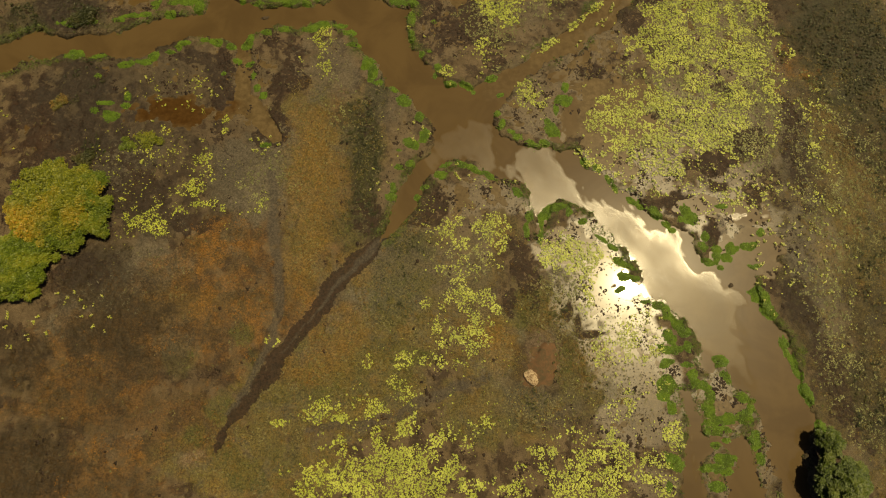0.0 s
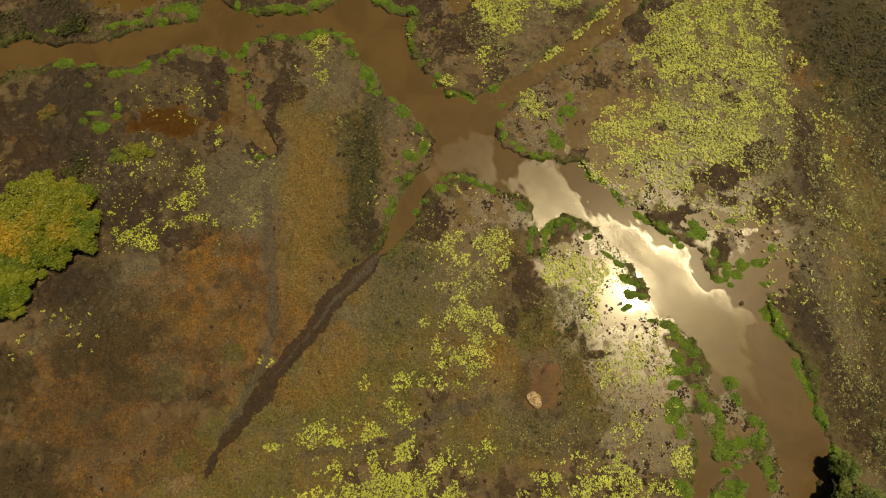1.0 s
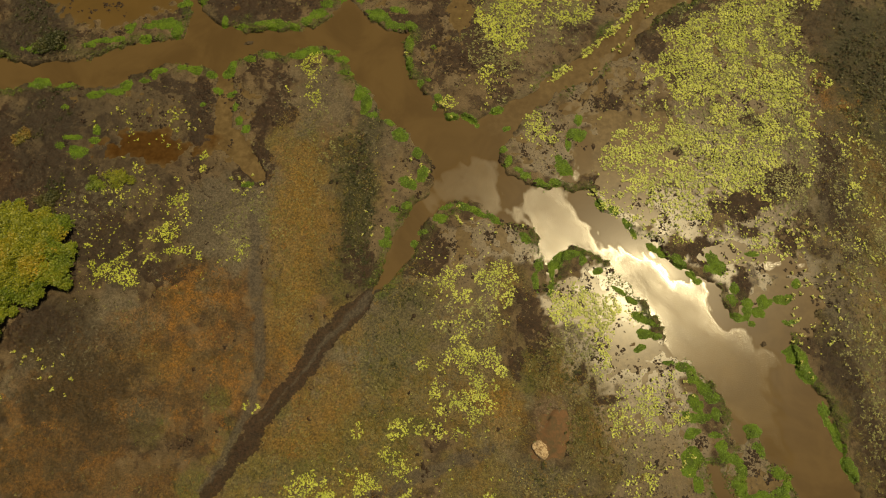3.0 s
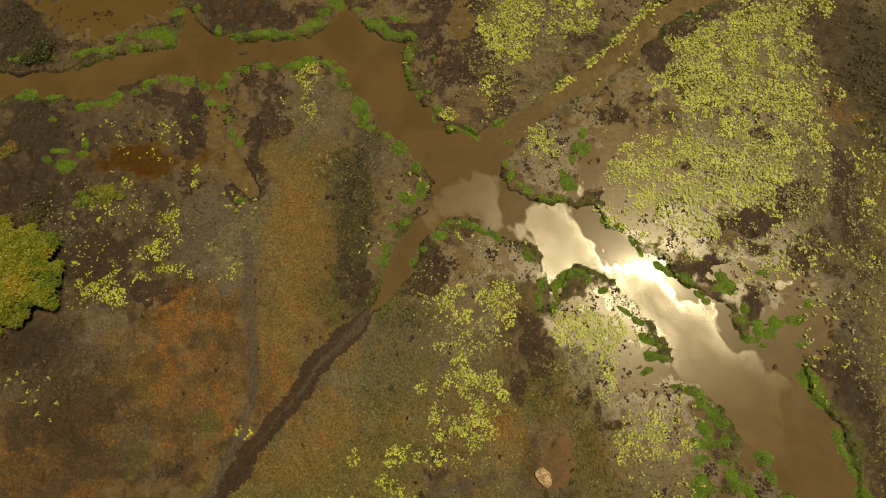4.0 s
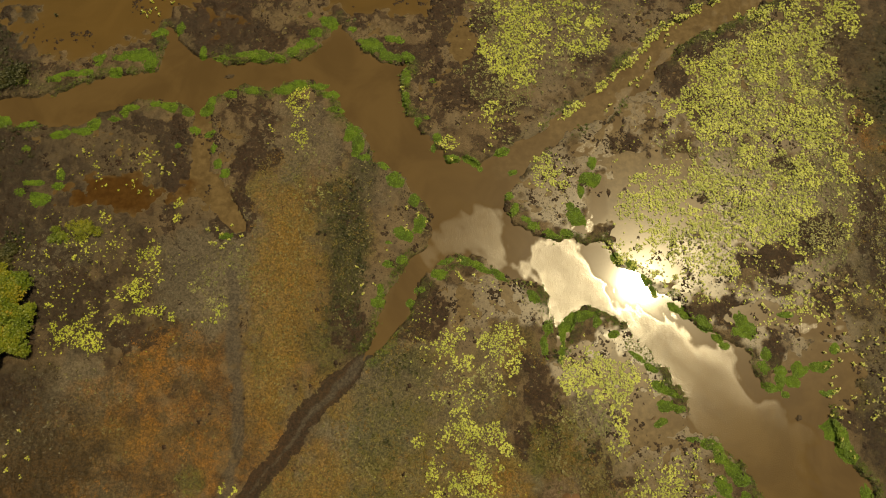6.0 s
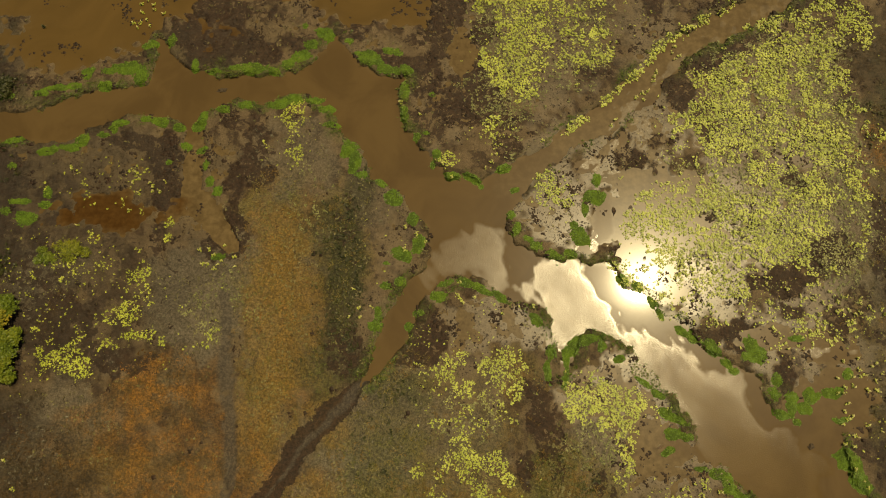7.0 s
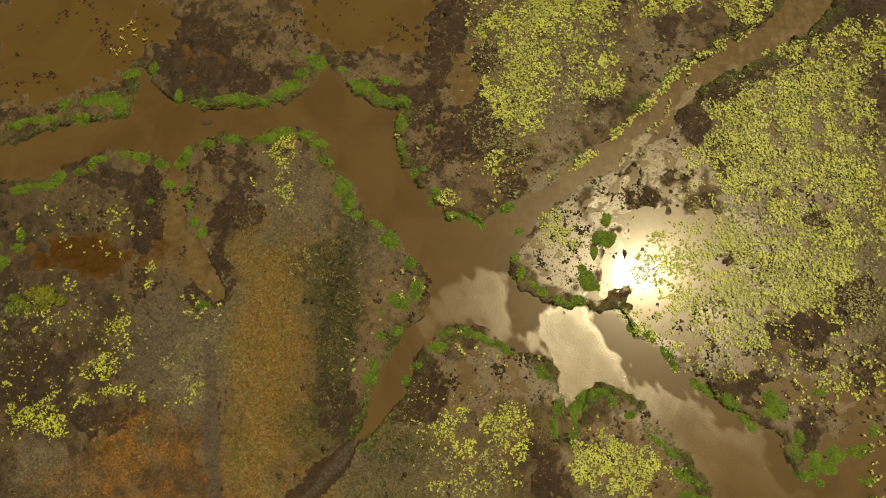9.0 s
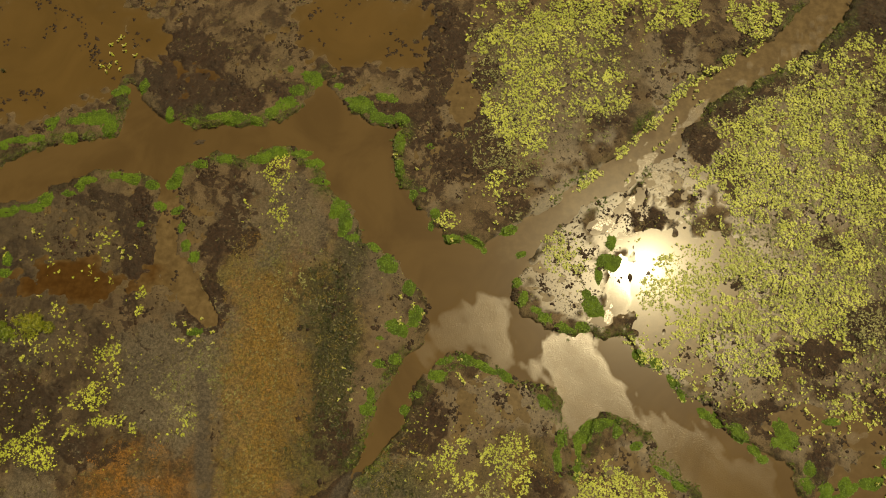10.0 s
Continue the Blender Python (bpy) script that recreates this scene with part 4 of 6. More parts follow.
SAGE = [(10.2, -4.4, 2.5, 1.9, 0, 0.8), (34.5, -7.4, 3.1, 7.6, 0, 0.6), (35.9, -14.2, 2.5, 5.9, 0, 0.5), (38.1, 6.4, 4.4, 10.9, 0, 0.55), (30.8, 20.7,
    2.4, 9.2, 0, 1), (28.7, 11.5, 2.8, 6.0, 0, 0.9), (5.0, 26.8, 2.5, 6.3, 0, 0.9), (9.4, 30.1, 4.7, 3.4, 0, 0.6), (11.5, -4.0, 2.9, 1.7, 0, 0.7),
    (-10.1, 12.8, 1.8, 2.7, 0, 0.5), (-15.7, 4.9, 2.6, 2.6, 0, 0.4), (35.1, 4.7, 2.2, 8.6, 0, 0.6), (20.3, 7.2, 6.3, 2.7, 0, 0.35)]
# grass tones over the swards: gold, green and a grey bloom; tussocks
GOLDEN = [(-11.9, 6.5, 2.0, 4.6, 0, 0.9), (-11.5, 1.2, 2.0, 3.4, 0, 0.75), (-12.4, 10.4, 1.3, 2.0, 0, 0.6), (8.6, -6.6, 1.8, 1.6, 0, 0.8), (4.4, -9.5, 1.5, 2.3, 0, 0.9), (11.8, -10.4, 1.5, 1.2, 0, 0.7), (-8.5, -8.4, 2, 2.1, 0, 0.7), (-12.6, -3.5,
    1.6, 2.8, 0, 0.6), (-9.7, 4.5, 1.9, 3.5, 0, 0.5), (-5.8, -10.9, 1.6, 0.9, 0, 0.5), (-9.7, -10.5, 1.6, 0.9, 0, 0.6), (-9, -9.5, 2.1, 2.6, 0,
    0.6), (-22.6, -6, 2.9, 1.5, 0, 0.4), (-10.9, -10.9, 1.9, 1.4, 0, 0.4), (-7.8, -2.6, 1.5, 2, 0, 0.5)]
VERDANT_a = [(6.7, -7.4, 0.6, 1.8, 0, 0.8), (10.3, -10.6, 0.5, 1.3, 0, 0.8), (7.6, -5.4, 1.2, 0.7, 0, 0.5), (-4.5, -6.4, 2.2, 2.3, 0, 0.6), (-4.1,
    -10.6, 2.8, 0.9, 0, 0.7), (-17.4, -8.6, 1.2, 1, 0, 0.6), (-2.7, -4.4, 2.1, 1.2, 0, 0.5), (-8.2, 0.6, 1.5, 2.5, 0, 0.5), (-12.5, -9.3, 0.8, 0.9,
    0, 0.5), (-1.9, -0.7, 1.3, 1.2, 0, 0.5), (4.7, -7.2, 0.8, 0.8, 0, 0.4), (-18.5, -14.6, 1.2, 1.1, 0, 0.7), (-20.4, -16.6, 1.1, 0.9, 0, 0.7),
    (-15.9, -19.7, 1.6, 1.3, 0, 0.7), (-17.8, -17.9, 1.1, 0.9, 0, 0.5), (-6.1, -10.9, 2.4, 1.4, 0, 0.5), (-10.8, -13.6, 2.8, 1.1, 0, 0.5), (7, -6.2,
    1.5, 2, 0, 0.6)]
VERDANT_b = [(-4.2, -10.9, 1.9, 2.8, 0, 0.5), (-16, -11.3, 0.7, 1.4, 0, 0.5), (-22.1, -10.7, 1.4, 1.4, 0, 0.5), (-13.3, -18.9, 1.8, 1.1, 0, 0.5),
    (-8, -13.2, 2.3, 1.4, 0, 0.5), (2.8, -16.5, 2.8, 1.3, 0, 0.4)]
VERDANT = VERDANT_a + VERDANT_b
BLOOM = [(-7.3, -5.3, 1.2, 0.8, 0, 0.8), (-9.7, -8.3, 0.5, 0.4, 0, 0.8), (-9.1, -7.1, 0.8, 0.5, 0, 0.5), (7.7, -9.2, 2.2, 0.7, 0, 0.7), (-6.7, -6.7,
    1, 0.6, 0, 0.5), (-18.5, -1.1, 1.2, 0.6, 0, 0.6), (-17.5, 1, 1, 0.6, 0, 0.4), (-22.8, -7.4, 1, 0.4, 0, 0.4), (-21.9, -10, 1.2, 0.6, 0, 0.5),
    (-18.4, -0.2, 1.7, 0.6, 0, 0.5), (-13, 3.6, 1.3, 2.6, 0, 0.3), (1.9, -3.2, 1.7, 0.8, 0, 0.6), (-22.7, -9.3, 1.4, 0.9, 0, 0.6), (-25.4, -16.5,
    1.1, 0.5, 0, 0.4), (-20.5, -18.5, 1.6, 0.6, 0, 0.6), (3.9, -11, 1.9, 1.9, 0, 0.5), (-4.8, -5.6, 1.5, 1.5, 0, 0.4)]
TUSSOCKS = [(10.6, -11.1, 2.2, 3.1, 0, 0.8), (8, -14.8, 2.8, 1.4, 0, 0.7), (8.5, -6.5, 1.5, 3, 0, 0.7), (-4.3, -7.1, 1.4, 1.5, 0, 0.5), (8.6, -6.6,
    1.8, 1.6, 0, 0.45)]
SAGE_b = [(22.7, 12.4, 6.9, 4.9, 0, 0.75), (26.4, 22.2, 5.4, 6, 0, 0.8), (18, 11.4, 3.7, 2.9, 0, 0.6), (5.6, 22.5, 3.4, 4.8, 0, 0.6), (11.1, 25.3,
    2.9, 3.3, 0, 0.6), (32.8, 11.5, 2.3, 2.5, 0, 0.4), (1.5, -2.4, 2.5, 2.5, 0, 0.4), (11.6, -2.4, 2.1, 2.1, 0, 0.5)]
SAGE = SAGE + SAGE_b
SPARSE = [(-24.5, 13.5, 4.0, 2.2, 0, 1), (-16.0, 8.1, 2.6, 1.7, 0, 0.5), (-3.7, 10.9, 2.2, 2.7, 0, 0.6), (27.4, 6.3, 5.4, 2.3, 0, 0.9), (22.7, 4.9,
    4.5, 2.7, 0, 1), (2.3, 4.2, 4.1, 2.1, 0, 0.7), (30.1, -2.8, 3.1, 4.1, 0, 0.7), (34.4, 0.9, 3.2, 7.9, 0, 0.6), (1.7, 15.8, 2.8, 1.4, 0, 0.7),
    (-5.4, 7.2, 2.2, 2.6, 0, 0.4), (17.0, -11.1, 2.9, 3.4, 0, 0.8), (6.8, 17.3, 2.4, 1.2, 0, 0.7), (0.0, 21.9, 2.4, 2.4, 0, 0.4), (-23.0, 29.4, 1.7,
    2.5, 0, 0.5), (22.7, 4.2, 5.3, 2.1, 0, 0.9), (-32.9, -6.8, 4.7, 2.8, 0, 0.4)]
# single shrubs standing in the creek
CREEK_SHRUBS = [(16.1, 22.1), (16.4, 22.4), (15.4, 21.7), (17.0, 23.6), (17.3, 24.0), (18.7, 25.8), (19.0, 26.3), (13.3, 19.4), (13.7, 19.9), (16.1,
    21.6), (17.1, 23.6), (17.3, 23.9), (16.9, 23.2), (18.9, 25.2), (19.2, 25.5), (15.5, 21.8), (15.9, 22.1)]
# green mats along the banks: x, y, half length, half breadth, turn
NORTH_MATS = [(-35.4, 21.4, 0.92, 0.48, 0), (-33.8, 21.6, 0.64, 0.32, 0), (-27.8, 23.6, 0.47, 0.49, 0), (-26.3, 22.5, 0.56, 0.32, 0), (-26, 23.8,
    0.84, 0.43, 10), (-24.7, 23.9, 0.94, 0.54, 0), (-23.6, 23.2, 0.47, 0.48, 0), (-23.2, 26.1, 0.67, 0.28, 10), (-21.5, 26.4, 0.24, 0.44, 0),
    (-29.7, 22.3, 1.21, 0.27, 5), (-31, 21.8, 0.55, 0.32, 0), (-19.4, 24.2, 0.24, 0.49, 0), (-18, 23.8, 0.66, 0.22, 0), (-16.3, 24, 0.47, 0.22, 0),
    (-14.9, 24, 0.85, 0.38, 0)]
NORTH_MATS_EAST = [(-13.2, 23.8, 0.38, 0.27, 0), (-12.2, 24.4, 0.48, 0.38, 20), (-11.1, 25.2, 0.67, 0.6, 20), (-10.6, 26.2, 0.48, 0.44, 0), (-9.3,
    27.3, 0.78, 0.45, -25), (-7.4, 26.6, 0.39, 0.22, 0), (-5.6, 25, 0.96, 0.66, -25), (-4, 25.7, 0.68, 0.39, -10), (-4.3, 24, 0.86, 0.38, -15),
    (-2.7, 24, 0.48, 0.33, 0), (-2.9, 22.2, 0.28, 0.64, 0), (-2.9, 20.2, 0.24, 0.57, 0), (-0.8, 21.9, 0.29, 0.27, 0), (-1.9, 18.3, 0.37, 0.36, 30),
    (-11, 27.9, 0.24, 0.28, 0)]
TIP_MATS = [(-0.4, 16.9, 0.32, 0.45, 0), (-0.7, 16, 0.23, 0.45, 0), (0.8, 15.1, 0.51, 0.25, -10), (2.3, 14.9, 0.64, 0.3, -25), (4.7, 15.6, 0.55,
    0.3, 15), (3, 14.2, 0.23, 0.2, 0), (-1.2, 18.6, 0.19, 0.15, 0)]
SOUTH_MATS = [(-34.8, 18.1, 0.9, 0.46, 0), (-32.5, 17.8, 0.72, 0.31, 0), (-29.9, 17, 0.72, 0.3, 15), (-28.3, 17.3, 0.63, 0.25, 0), (-27.3, 17.8,
    0.54, 0.41, 40), (-25.9, 18.3, 0.46, 0.2, 0), (-24.5, 19.3, 0.64, 0.26, 0), (-25.1, 18.8, 0.23, 0.36, 0), (-22.8, 19.6, 0.41, 0.21, 0), (-21.7,
    19.4, 0.55, 0.31, -15), (-20.2, 18.9, 0.41, 0.31, 0), (-18.7, 19.1, 0.46, 0.31, 35), (-18.4, 19.8, 0.23, 0.36, 0)]
SOUTH_MATS_EAST = [(-16.9, 20.5, 0.42, 0.26, 0), (-15.2, 20.8, 0.51, 0.31, 0), (-12.8, 20.9, 0.51, 0.37, 0), (-11.7, 21.3, 0.66, 0.32, 0), (-9.8,
    21.3, 0.56, 0.26, 0), (-9, 20.6, 0.61, 0.31, 0), (-8.6, 19.2, 0.56, 0.26, 0), (-19.5, 17.4, 0.37, 0.25, 0), (-18.3, 17.1, 0.46, 0.25, 20),
    (-17.9, 15.9, 0.18, 0.45, 0), (-17.5, 14.6, 0.27, 0.39, 0), (-16.8, 13.8, 0.31, 0.34, -30), (-20.7, 16.1, 0.27, 0.2, 0), (-29.3, 13.6, 0.4,
    0.39, 0), (-31.4, 12.9, 0.71, 0.19, 0), (-32.4, 15.8, 0.36, 0.25, 0)]
WEST_BANK_MATS = [(-30.8, 11.6, 0.74, 0.43, 0), (-32.1, 12.2, 0.39, 0.29, 0), (-29.4, 12.7, 0.35, 0.24, 0), (-16.2, 8.7, 0.57, 0.28, 0), (-7.2,
    17.3, 0.51, 0.71, 0), (-6.7, 16.1, 0.37, 0.7, -10), (-6.1, 15.1, 0.37, 0.25, 0), (-4.6, 14.5, 0.5, 0.25, -40), (-3.8, 13.5, 0.41, 0.54, -35),
    (-3.5, 13, 0.45, 0.39, 0), (-2.2, 11.6, 0.27, 0.48, 0), (-1.7, 9.8, 0.4, 0.61, 0), (-2.8, 8.9, 0.66, 0.46, 0), (-3.1, 6.9, 0.39, 0.36, 0), (-4,
    6.6, 0.39, 0.23, 0), (-4.6, 4.6, 0.22, 0.4, 0), (-4.8, 3.7, 0.39, 0.35, 0), (-4.1, 8.3, 0.22, 0.14, 0)]
PENINSULA_MATS = [(0.3, 6.8, 0.57, 0.23, 20), (1.8, 6.8, 0.7, 0.32, -25), (2.9, 6.3, 0.79, 0.27, -25), (4.1, 5.9, 0.61, 0.23, -35), (-0.2, 5.8,
    0.48, 0.31, 0), (6.7, 4.2, 0.61, 0.4, -50), (-1.7, 4.6, 0.43, 0.18, 0), (-2.4, 3.7, 0.26, 0.31, 0), (7.6, 1.9, 0.39, 0.56, 0), (7.4, 0.3, 0.26,
    0.85, 0), (8.8, 1.2, 0.17, 0.6, 0), (9.4, 2.1, 0.26, 0.52, -20), (10.3, 2.7, 0.82, 0.26, 8), (11.4, 2.3, 0.26, 0.35, 0), (12.6, 1.4, 0.35, 0.22,
    0), (8.6, -0.1, 0.17, 0.51, 0)]
LOBE_MATS = [(14.3, -0.4, 0.41, 0.16, -35), (15.1, -1.1, 0.41, 0.16, -35), (15.6, -2.4, 0.51, 0.22, -25), (16.5, -2.9, 0.47, 0.19, -30), (16.1,
    -3.7, 0.5, 0.33, 0), (16.9, -4, 0.34, 0.18, 0), (15.5, -4.9, 0.40, 0.21, 25), (13.9, -0.1, 0.27, 0.10, -30)]
ISLAND_MATS = [(5.2, 12, 0.32, 0.43, -20), (5.5, 10.9, 0.27, 0.43, -30), (6.4, 10.1, 0.4, 0.19, -30), (7.1, 9.5, 0.58, 0.28, -25), (8.2, 8.9, 0.54,
    0.23, -15), (9.5, 9, 0.45, 0.23, 0), (10.3, 10.4, 0.45, 0.62, 0), (10.8, 12.5, 0.23, 0.58, 0), (11.4, 13.5, 0.69, 0.44, 0), (10, 11.2, 0.23,
    0.24, 0), (11.8, 14.7, 0.28, 0.4, 0), (5.6, 14, 0.37, 0.25, 25)]
EAST_BANK_MATS = [(13.2, 7, 0.4, 0.28, -45), (14.2, 6.6, 0.4, 0.37, 0), (15.3, 5.3, 0.18, 0.41, 25), (15.7, 4.6, 0.18, 0.36, 25), (17.2, 3.3, 0.48,
    0.22, -35), (18.2, 2.7, 0.57, 0.26, -35), (19.1, 2.2, 0.57, 0.26, -40), (20.3, 0.9, 0.39, 0.17, -45), (20.7, 0.5, 0.26, 0.17, 0), (22.3, 2,
    0.48, 0.61, 10), (21.6, 1.6, 0.3, 0.26, 0), (25.5, 2.8, 0.44, 0.18, 0), (28.8, 0.2, 0.3, 0.26, 0)]
HOOK_MATS = [(23.6, -0.3, 0.3, 0.39, 20), (23.3, -1.1, 0.34, 0.38, -20), (24.5, -1.3, 0.43, 0.34, 0), (23.7, -2.4, 0.38, 0.33, 0), (24.4, -2, 0.34,
    0.42, 0), (25.8, -1.3, 0.34, 0.42, 0), (25.3, -2.1, 0.43, 0.34, 0), (24.7, -3, 0.21, 0.17, 0), (27.2, -1.1, 0.65, 0.3, 10), (27.5, -2.9, 0.43,
    0.17, -20), (27.6, -5.5, 0.46, 0.49, 0), (28.1, -6.6, 0.29, 0.52, -10), (28.1, -2.8, 0.34, 0.17, 0), (29.5, -9.6, 0.21, 0.5, 10), (29.5, -10.5,
    0.25, 0.31, 0)]
LOWER_MATS = [(17.6, -6, 0.54, 0.16, 0), (18.7, -6.3, 0.58, 0.28, -25), (19.3, -6.8, 0.33, 0.28, -40), (19.6, -7.4, 0.62, 0.31, -25), (20.2, -8.2,
    0.58, 0.39, -40), (20.5, -8.7, 0.41, 0.27, 0), (19.4, -9.2, 0.41, 0.62, 0), (19.2, -10.2, 0.73, 0.34, 0), (20.9, -9.9, 0.33, 0.31, 0), (18.7,
    -11.4, 0.28, 0.26, 0), (23.4, -11.1, 0.49, 0.3, -15), (20.6, -11.5, 0.36, 0.19, 0)]
STRIP_MATS = [(18.7, -13.1, 0.63, 0.75, 0), (18.2, -14, 0.43, 0.28, 0), (21, -12.3, 0.39, 0.33, 0), (21.6, -13.1, 0.68, 0.38, -30), (22.3, -14,
    0.39, 0.65, 0), (22, -15.2, 0.38, 0.55, 0), (23.1, -16.1, 1.2, 0.36, 5), (24.9, -15.8, 0.63, 0.37, 10), (22.7, -16.8, 0.76, 0.36, 0), (23.6,
    -11.4, 0.39, 0.33, 0), (23.8, -12.4, 0.24, 0.47, 35), (25.1, -14.3, 0.63, 0.28, -20), (25.6, -15.2, 0.29, 0.32, 0), (25.6, -17.7, 0.43, 0.54,
    0), (22.2, -18, 0.38, 0.22, 0), (23.2, -17.7, 0.29, 0.18, 0)]
STRIP_FOOT_MATS = [(23, -19.2, 0.71, 0.4, 0), (22.6, -20, 0.61, 0.31, 0), (21.5, -19.8, 0.66, 0.22, 10), (18.5, -19.1, 0.52, 0.53, 0), (18.9, -19.7,
    0.37, 0.35, 0), (25.9, -19.1, 0.24, 0.31, 0), (18.9, -15, 0.24, 0.41, 0), (19.1, -11.2, 0.44, 0.29, 0), (22, -21.2, 0.47, 0.3, 0), (18.1, -21.1,
    0.28, 0.39, 0)]
RIGHT_BANK_MATS = [(29.3, -9.9, 0.3, 0.54, 20), (29.8, -11.1, 0.2, 0.53, 20), (30.1, -12.3, 0.25, 0.48, 20), (30.4, -13.7, 0.29, 0.38, 0), (30.8,
    -14.4, 0.24, 0.38, 0), (31.5, -16.8, 0.34, 0.41, 15), (28.4, -7.1, 0.4, 0.4, 0), (28.2, -5.6, 0.3, 0.61, 10)]

# ---- fields over the plan ----
TABLE = np.random.RandomState(7).rand(256, 256)


def smooth(a, b, v):
    u = np.clip((v - a) / (b - a), 0, 1)
    return u * u * (3 - 2 * u)


def cloud(x, y, size, seed, octaves=4):
    """Fractal value noise over the plan, about 0 to 1; size: metres of the largest swell."""
    total, weight, amount = 0.0, 0.0, 1.0
    for k in range(octaves):
        s = 2 ** k / size
        u, v = x * s + 17.3 * seed + 5.1 * k, y * s + 9.7 * seed + 3.3 * k
        i, j = np.floor(u).astype(int), np.floor(v).astype(int)
        fu, fv = u - i, v - j
        fu, fv = fu * fu * (3 - 2 * fu), fv * fv * (3 - 2 * fv)
        i, j, i1, j1 = i % 256, j % 256, (i + 1) % 256, (j + 1) % 256
        n = (TABLE[i, j] * (1 - fu) + TABLE[i1, j] * fu) * (1 - fv) + (TABLE[i, j1] * (1 - fu) + TABLE[i1, j1] * fu) * fv
        total, weight, amount = total + n * amount, weight + amount, amount * 0.55
    return np.clip((total / weight - 0.5) * 1.5 + 0.5, 0, 1)


def rounded(points):
    """A closed outline drawn smoothly through its corners."""
    p = np.array(points, float)
    a, b, c, d = np.roll(p, 1, 0), p, np.roll(p, -1, 0), np.roll(p, -2, 0)
    out = []
    for u in (0.0, 0.25, 0.5, 0.75):
        out.append(0.5 * (2 * b + (c - a) * u + (2 * a - 5 * b + 4 * c - d) * u * u + (3 * b - a - 3 * c + d) * u ** 3))
    return np.stack(out, 1).reshape(-1, 2)


def inside_distance(points, x, y):
    """Metres from the outline, positive inside it."""
    p = rounded(points)
    q = np.roll(p, -1, 0)
    best, odd = np.full(x.shape, 1e9), np.zeros(x.shape, bool)
    for (ax, ay), (bx, by) in zip(p, q):
        dx, dy = bx - ax, by - ay
        u = np.clip(((x - ax) * dx + (y - ay) * dy) / (dx * dx + dy * dy + 1e-9), 0, 1)
        best = np.minimum(best, (x - ax - u * dx) ** 2 + (y - ay - u * dy) ** 2)
        if abs(dy) > 1e-9:
            odd ^= ((ay > y) != (by > y)) & (x < ax + (y - ay) * dx / dy)
    return np.where(odd, 1, -1) * np.sqrt(best)


# a coarse table of the distance to the shore, read between its points
X0, X1, Y0, Y1, STEP = -52.0, 52.0, -36.0, 50.0, 0.4
CX, CY = np.meshgrid(np.arange(X0, X1, STEP), np.arange(Y0, Y1, STEP), indexing="ij")


def read(table, x, y):
    u = np.clip((x - X0) / STEP, 0, table.shape[0] - 1.001)
    v = np.clip((y - Y0) / STEP, 0, table.shape[1] - 1.001)
    i, j = u.astype(int), v.astype(int)
    fu, fv = u - i, v - j
    return (table[i, j] * (1 - fu) + table[i + 1, j] * fu) * (1 - fv) + (table[i, j + 1] * (1 - fu) + table[i + 1, j + 1] * fu) * fv


SHORE = np.full(CX.shape, -1e9)
for outline in WATER.values():
    SHORE = np.maximum(SHORE, inside_distance(outline, CX, CY))
for outline in ISLANDS.values():
    SHORE = np.minimum(SHORE, -inside_distance(outline, CX, CY))
SHORE = np.clip(SHORE, -20, 20)
RIPPLE = np.clip(inside_distance(RIPPLED, CX, CY), -20, 20)


def patches(rows, x, y, seed, ragged=0.5):
    """How much of a cover there is, 0 to 1."""
    w = np.zeros(x.shape)
    n = (0.6 * cloud(x, y, 2.2, seed) + 0.4 * cloud(x, y, 0.7, seed + 20, 3) - 0.5) * 2.6 * ragged
    for cx, cy, rx, ry, turn, strength in rows:
        c, s = math.cos(radians(turn)), math.sin(radians(turn))
        dx, dy = x - cx, y - cy
        r = np.sqrt(((dx * c + dy * s) / rx) ** 2 + ((dy * c - dx * s) / ry) ** 2)
        w = np.maximum(w, strength * smooth(1.25, 0.65, r + n))
    return w


def along(name, x, y, wobble=0.3, soft=0.0):
    """1 in the middle of a channel or track, 0 past its edge."""
    rows = STROKES[name]
    x = x + (cloud(x, y, 1.2, 31) - 0.5) * wobble * 2
    y = y + (cloud(x, y, 1.2, 32) - 0.5) * wobble * 2
    best = np.full(x.shape, 9.0)
    for (ax, ay, aw), (bx, by, bw) in zip(rows, rows[1:]):
        dx, dy = bx - ax, by - ay
        u = np.clip(((x - ax) * dx + (y - ay) * dy) / (dx * dx + dy * dy), 0, 1)
        best = np.minimum(best, np.hypot(x - ax - u * dx, y - ay - u * dy) / (0.5 * (aw + (bw - aw) * u)))
    return smooth(1.06 + soft, 0.82 - soft, best)


def covers(x, y):
    f = {
        "orange": patches(ORANGE, x, y, 1), "olive": patches(OLIVE, x, y, 2), "grey": patches(GREY, x, y, 3),
        "scrub": patches(SCRUB, x, y, 4), "mud": patches(MUD, x, y, 5, 0.7), "rust": patches(RUST, x, y, 6),
        "sand": patches(SAND, x, y, 7, 0.3), "flat": patches(FLAT, x, y, 8), "pond": patches(POND, x, y, 9),
        "ditch": along("ditch", x, y, 0.35, 0.22), "track": np.maximum.reduce([along("footpath", x, y), along("cart_track", x, y), along("ditch_stream", x, y, 0.25, 0.2)]),
        "inlet": along("inlet", x, y), "dimmed": patches(EDGE_DIM, x, y, 10), "marsh_dim": patches(MARSH_DIM, x, y, 18),
    }
    return f


def shore(x, y):
    wx = x + (cloud(x, y, 1.3, 11) - 0.5) * 0.8
    wy = y + (cloud(x, y, 1.3, 12) - 0.5) * 0.8
    return read(SHORE, wx, wy) + (cloud(x, y, 0.45, 13, 3) - 0.5) * 0.35


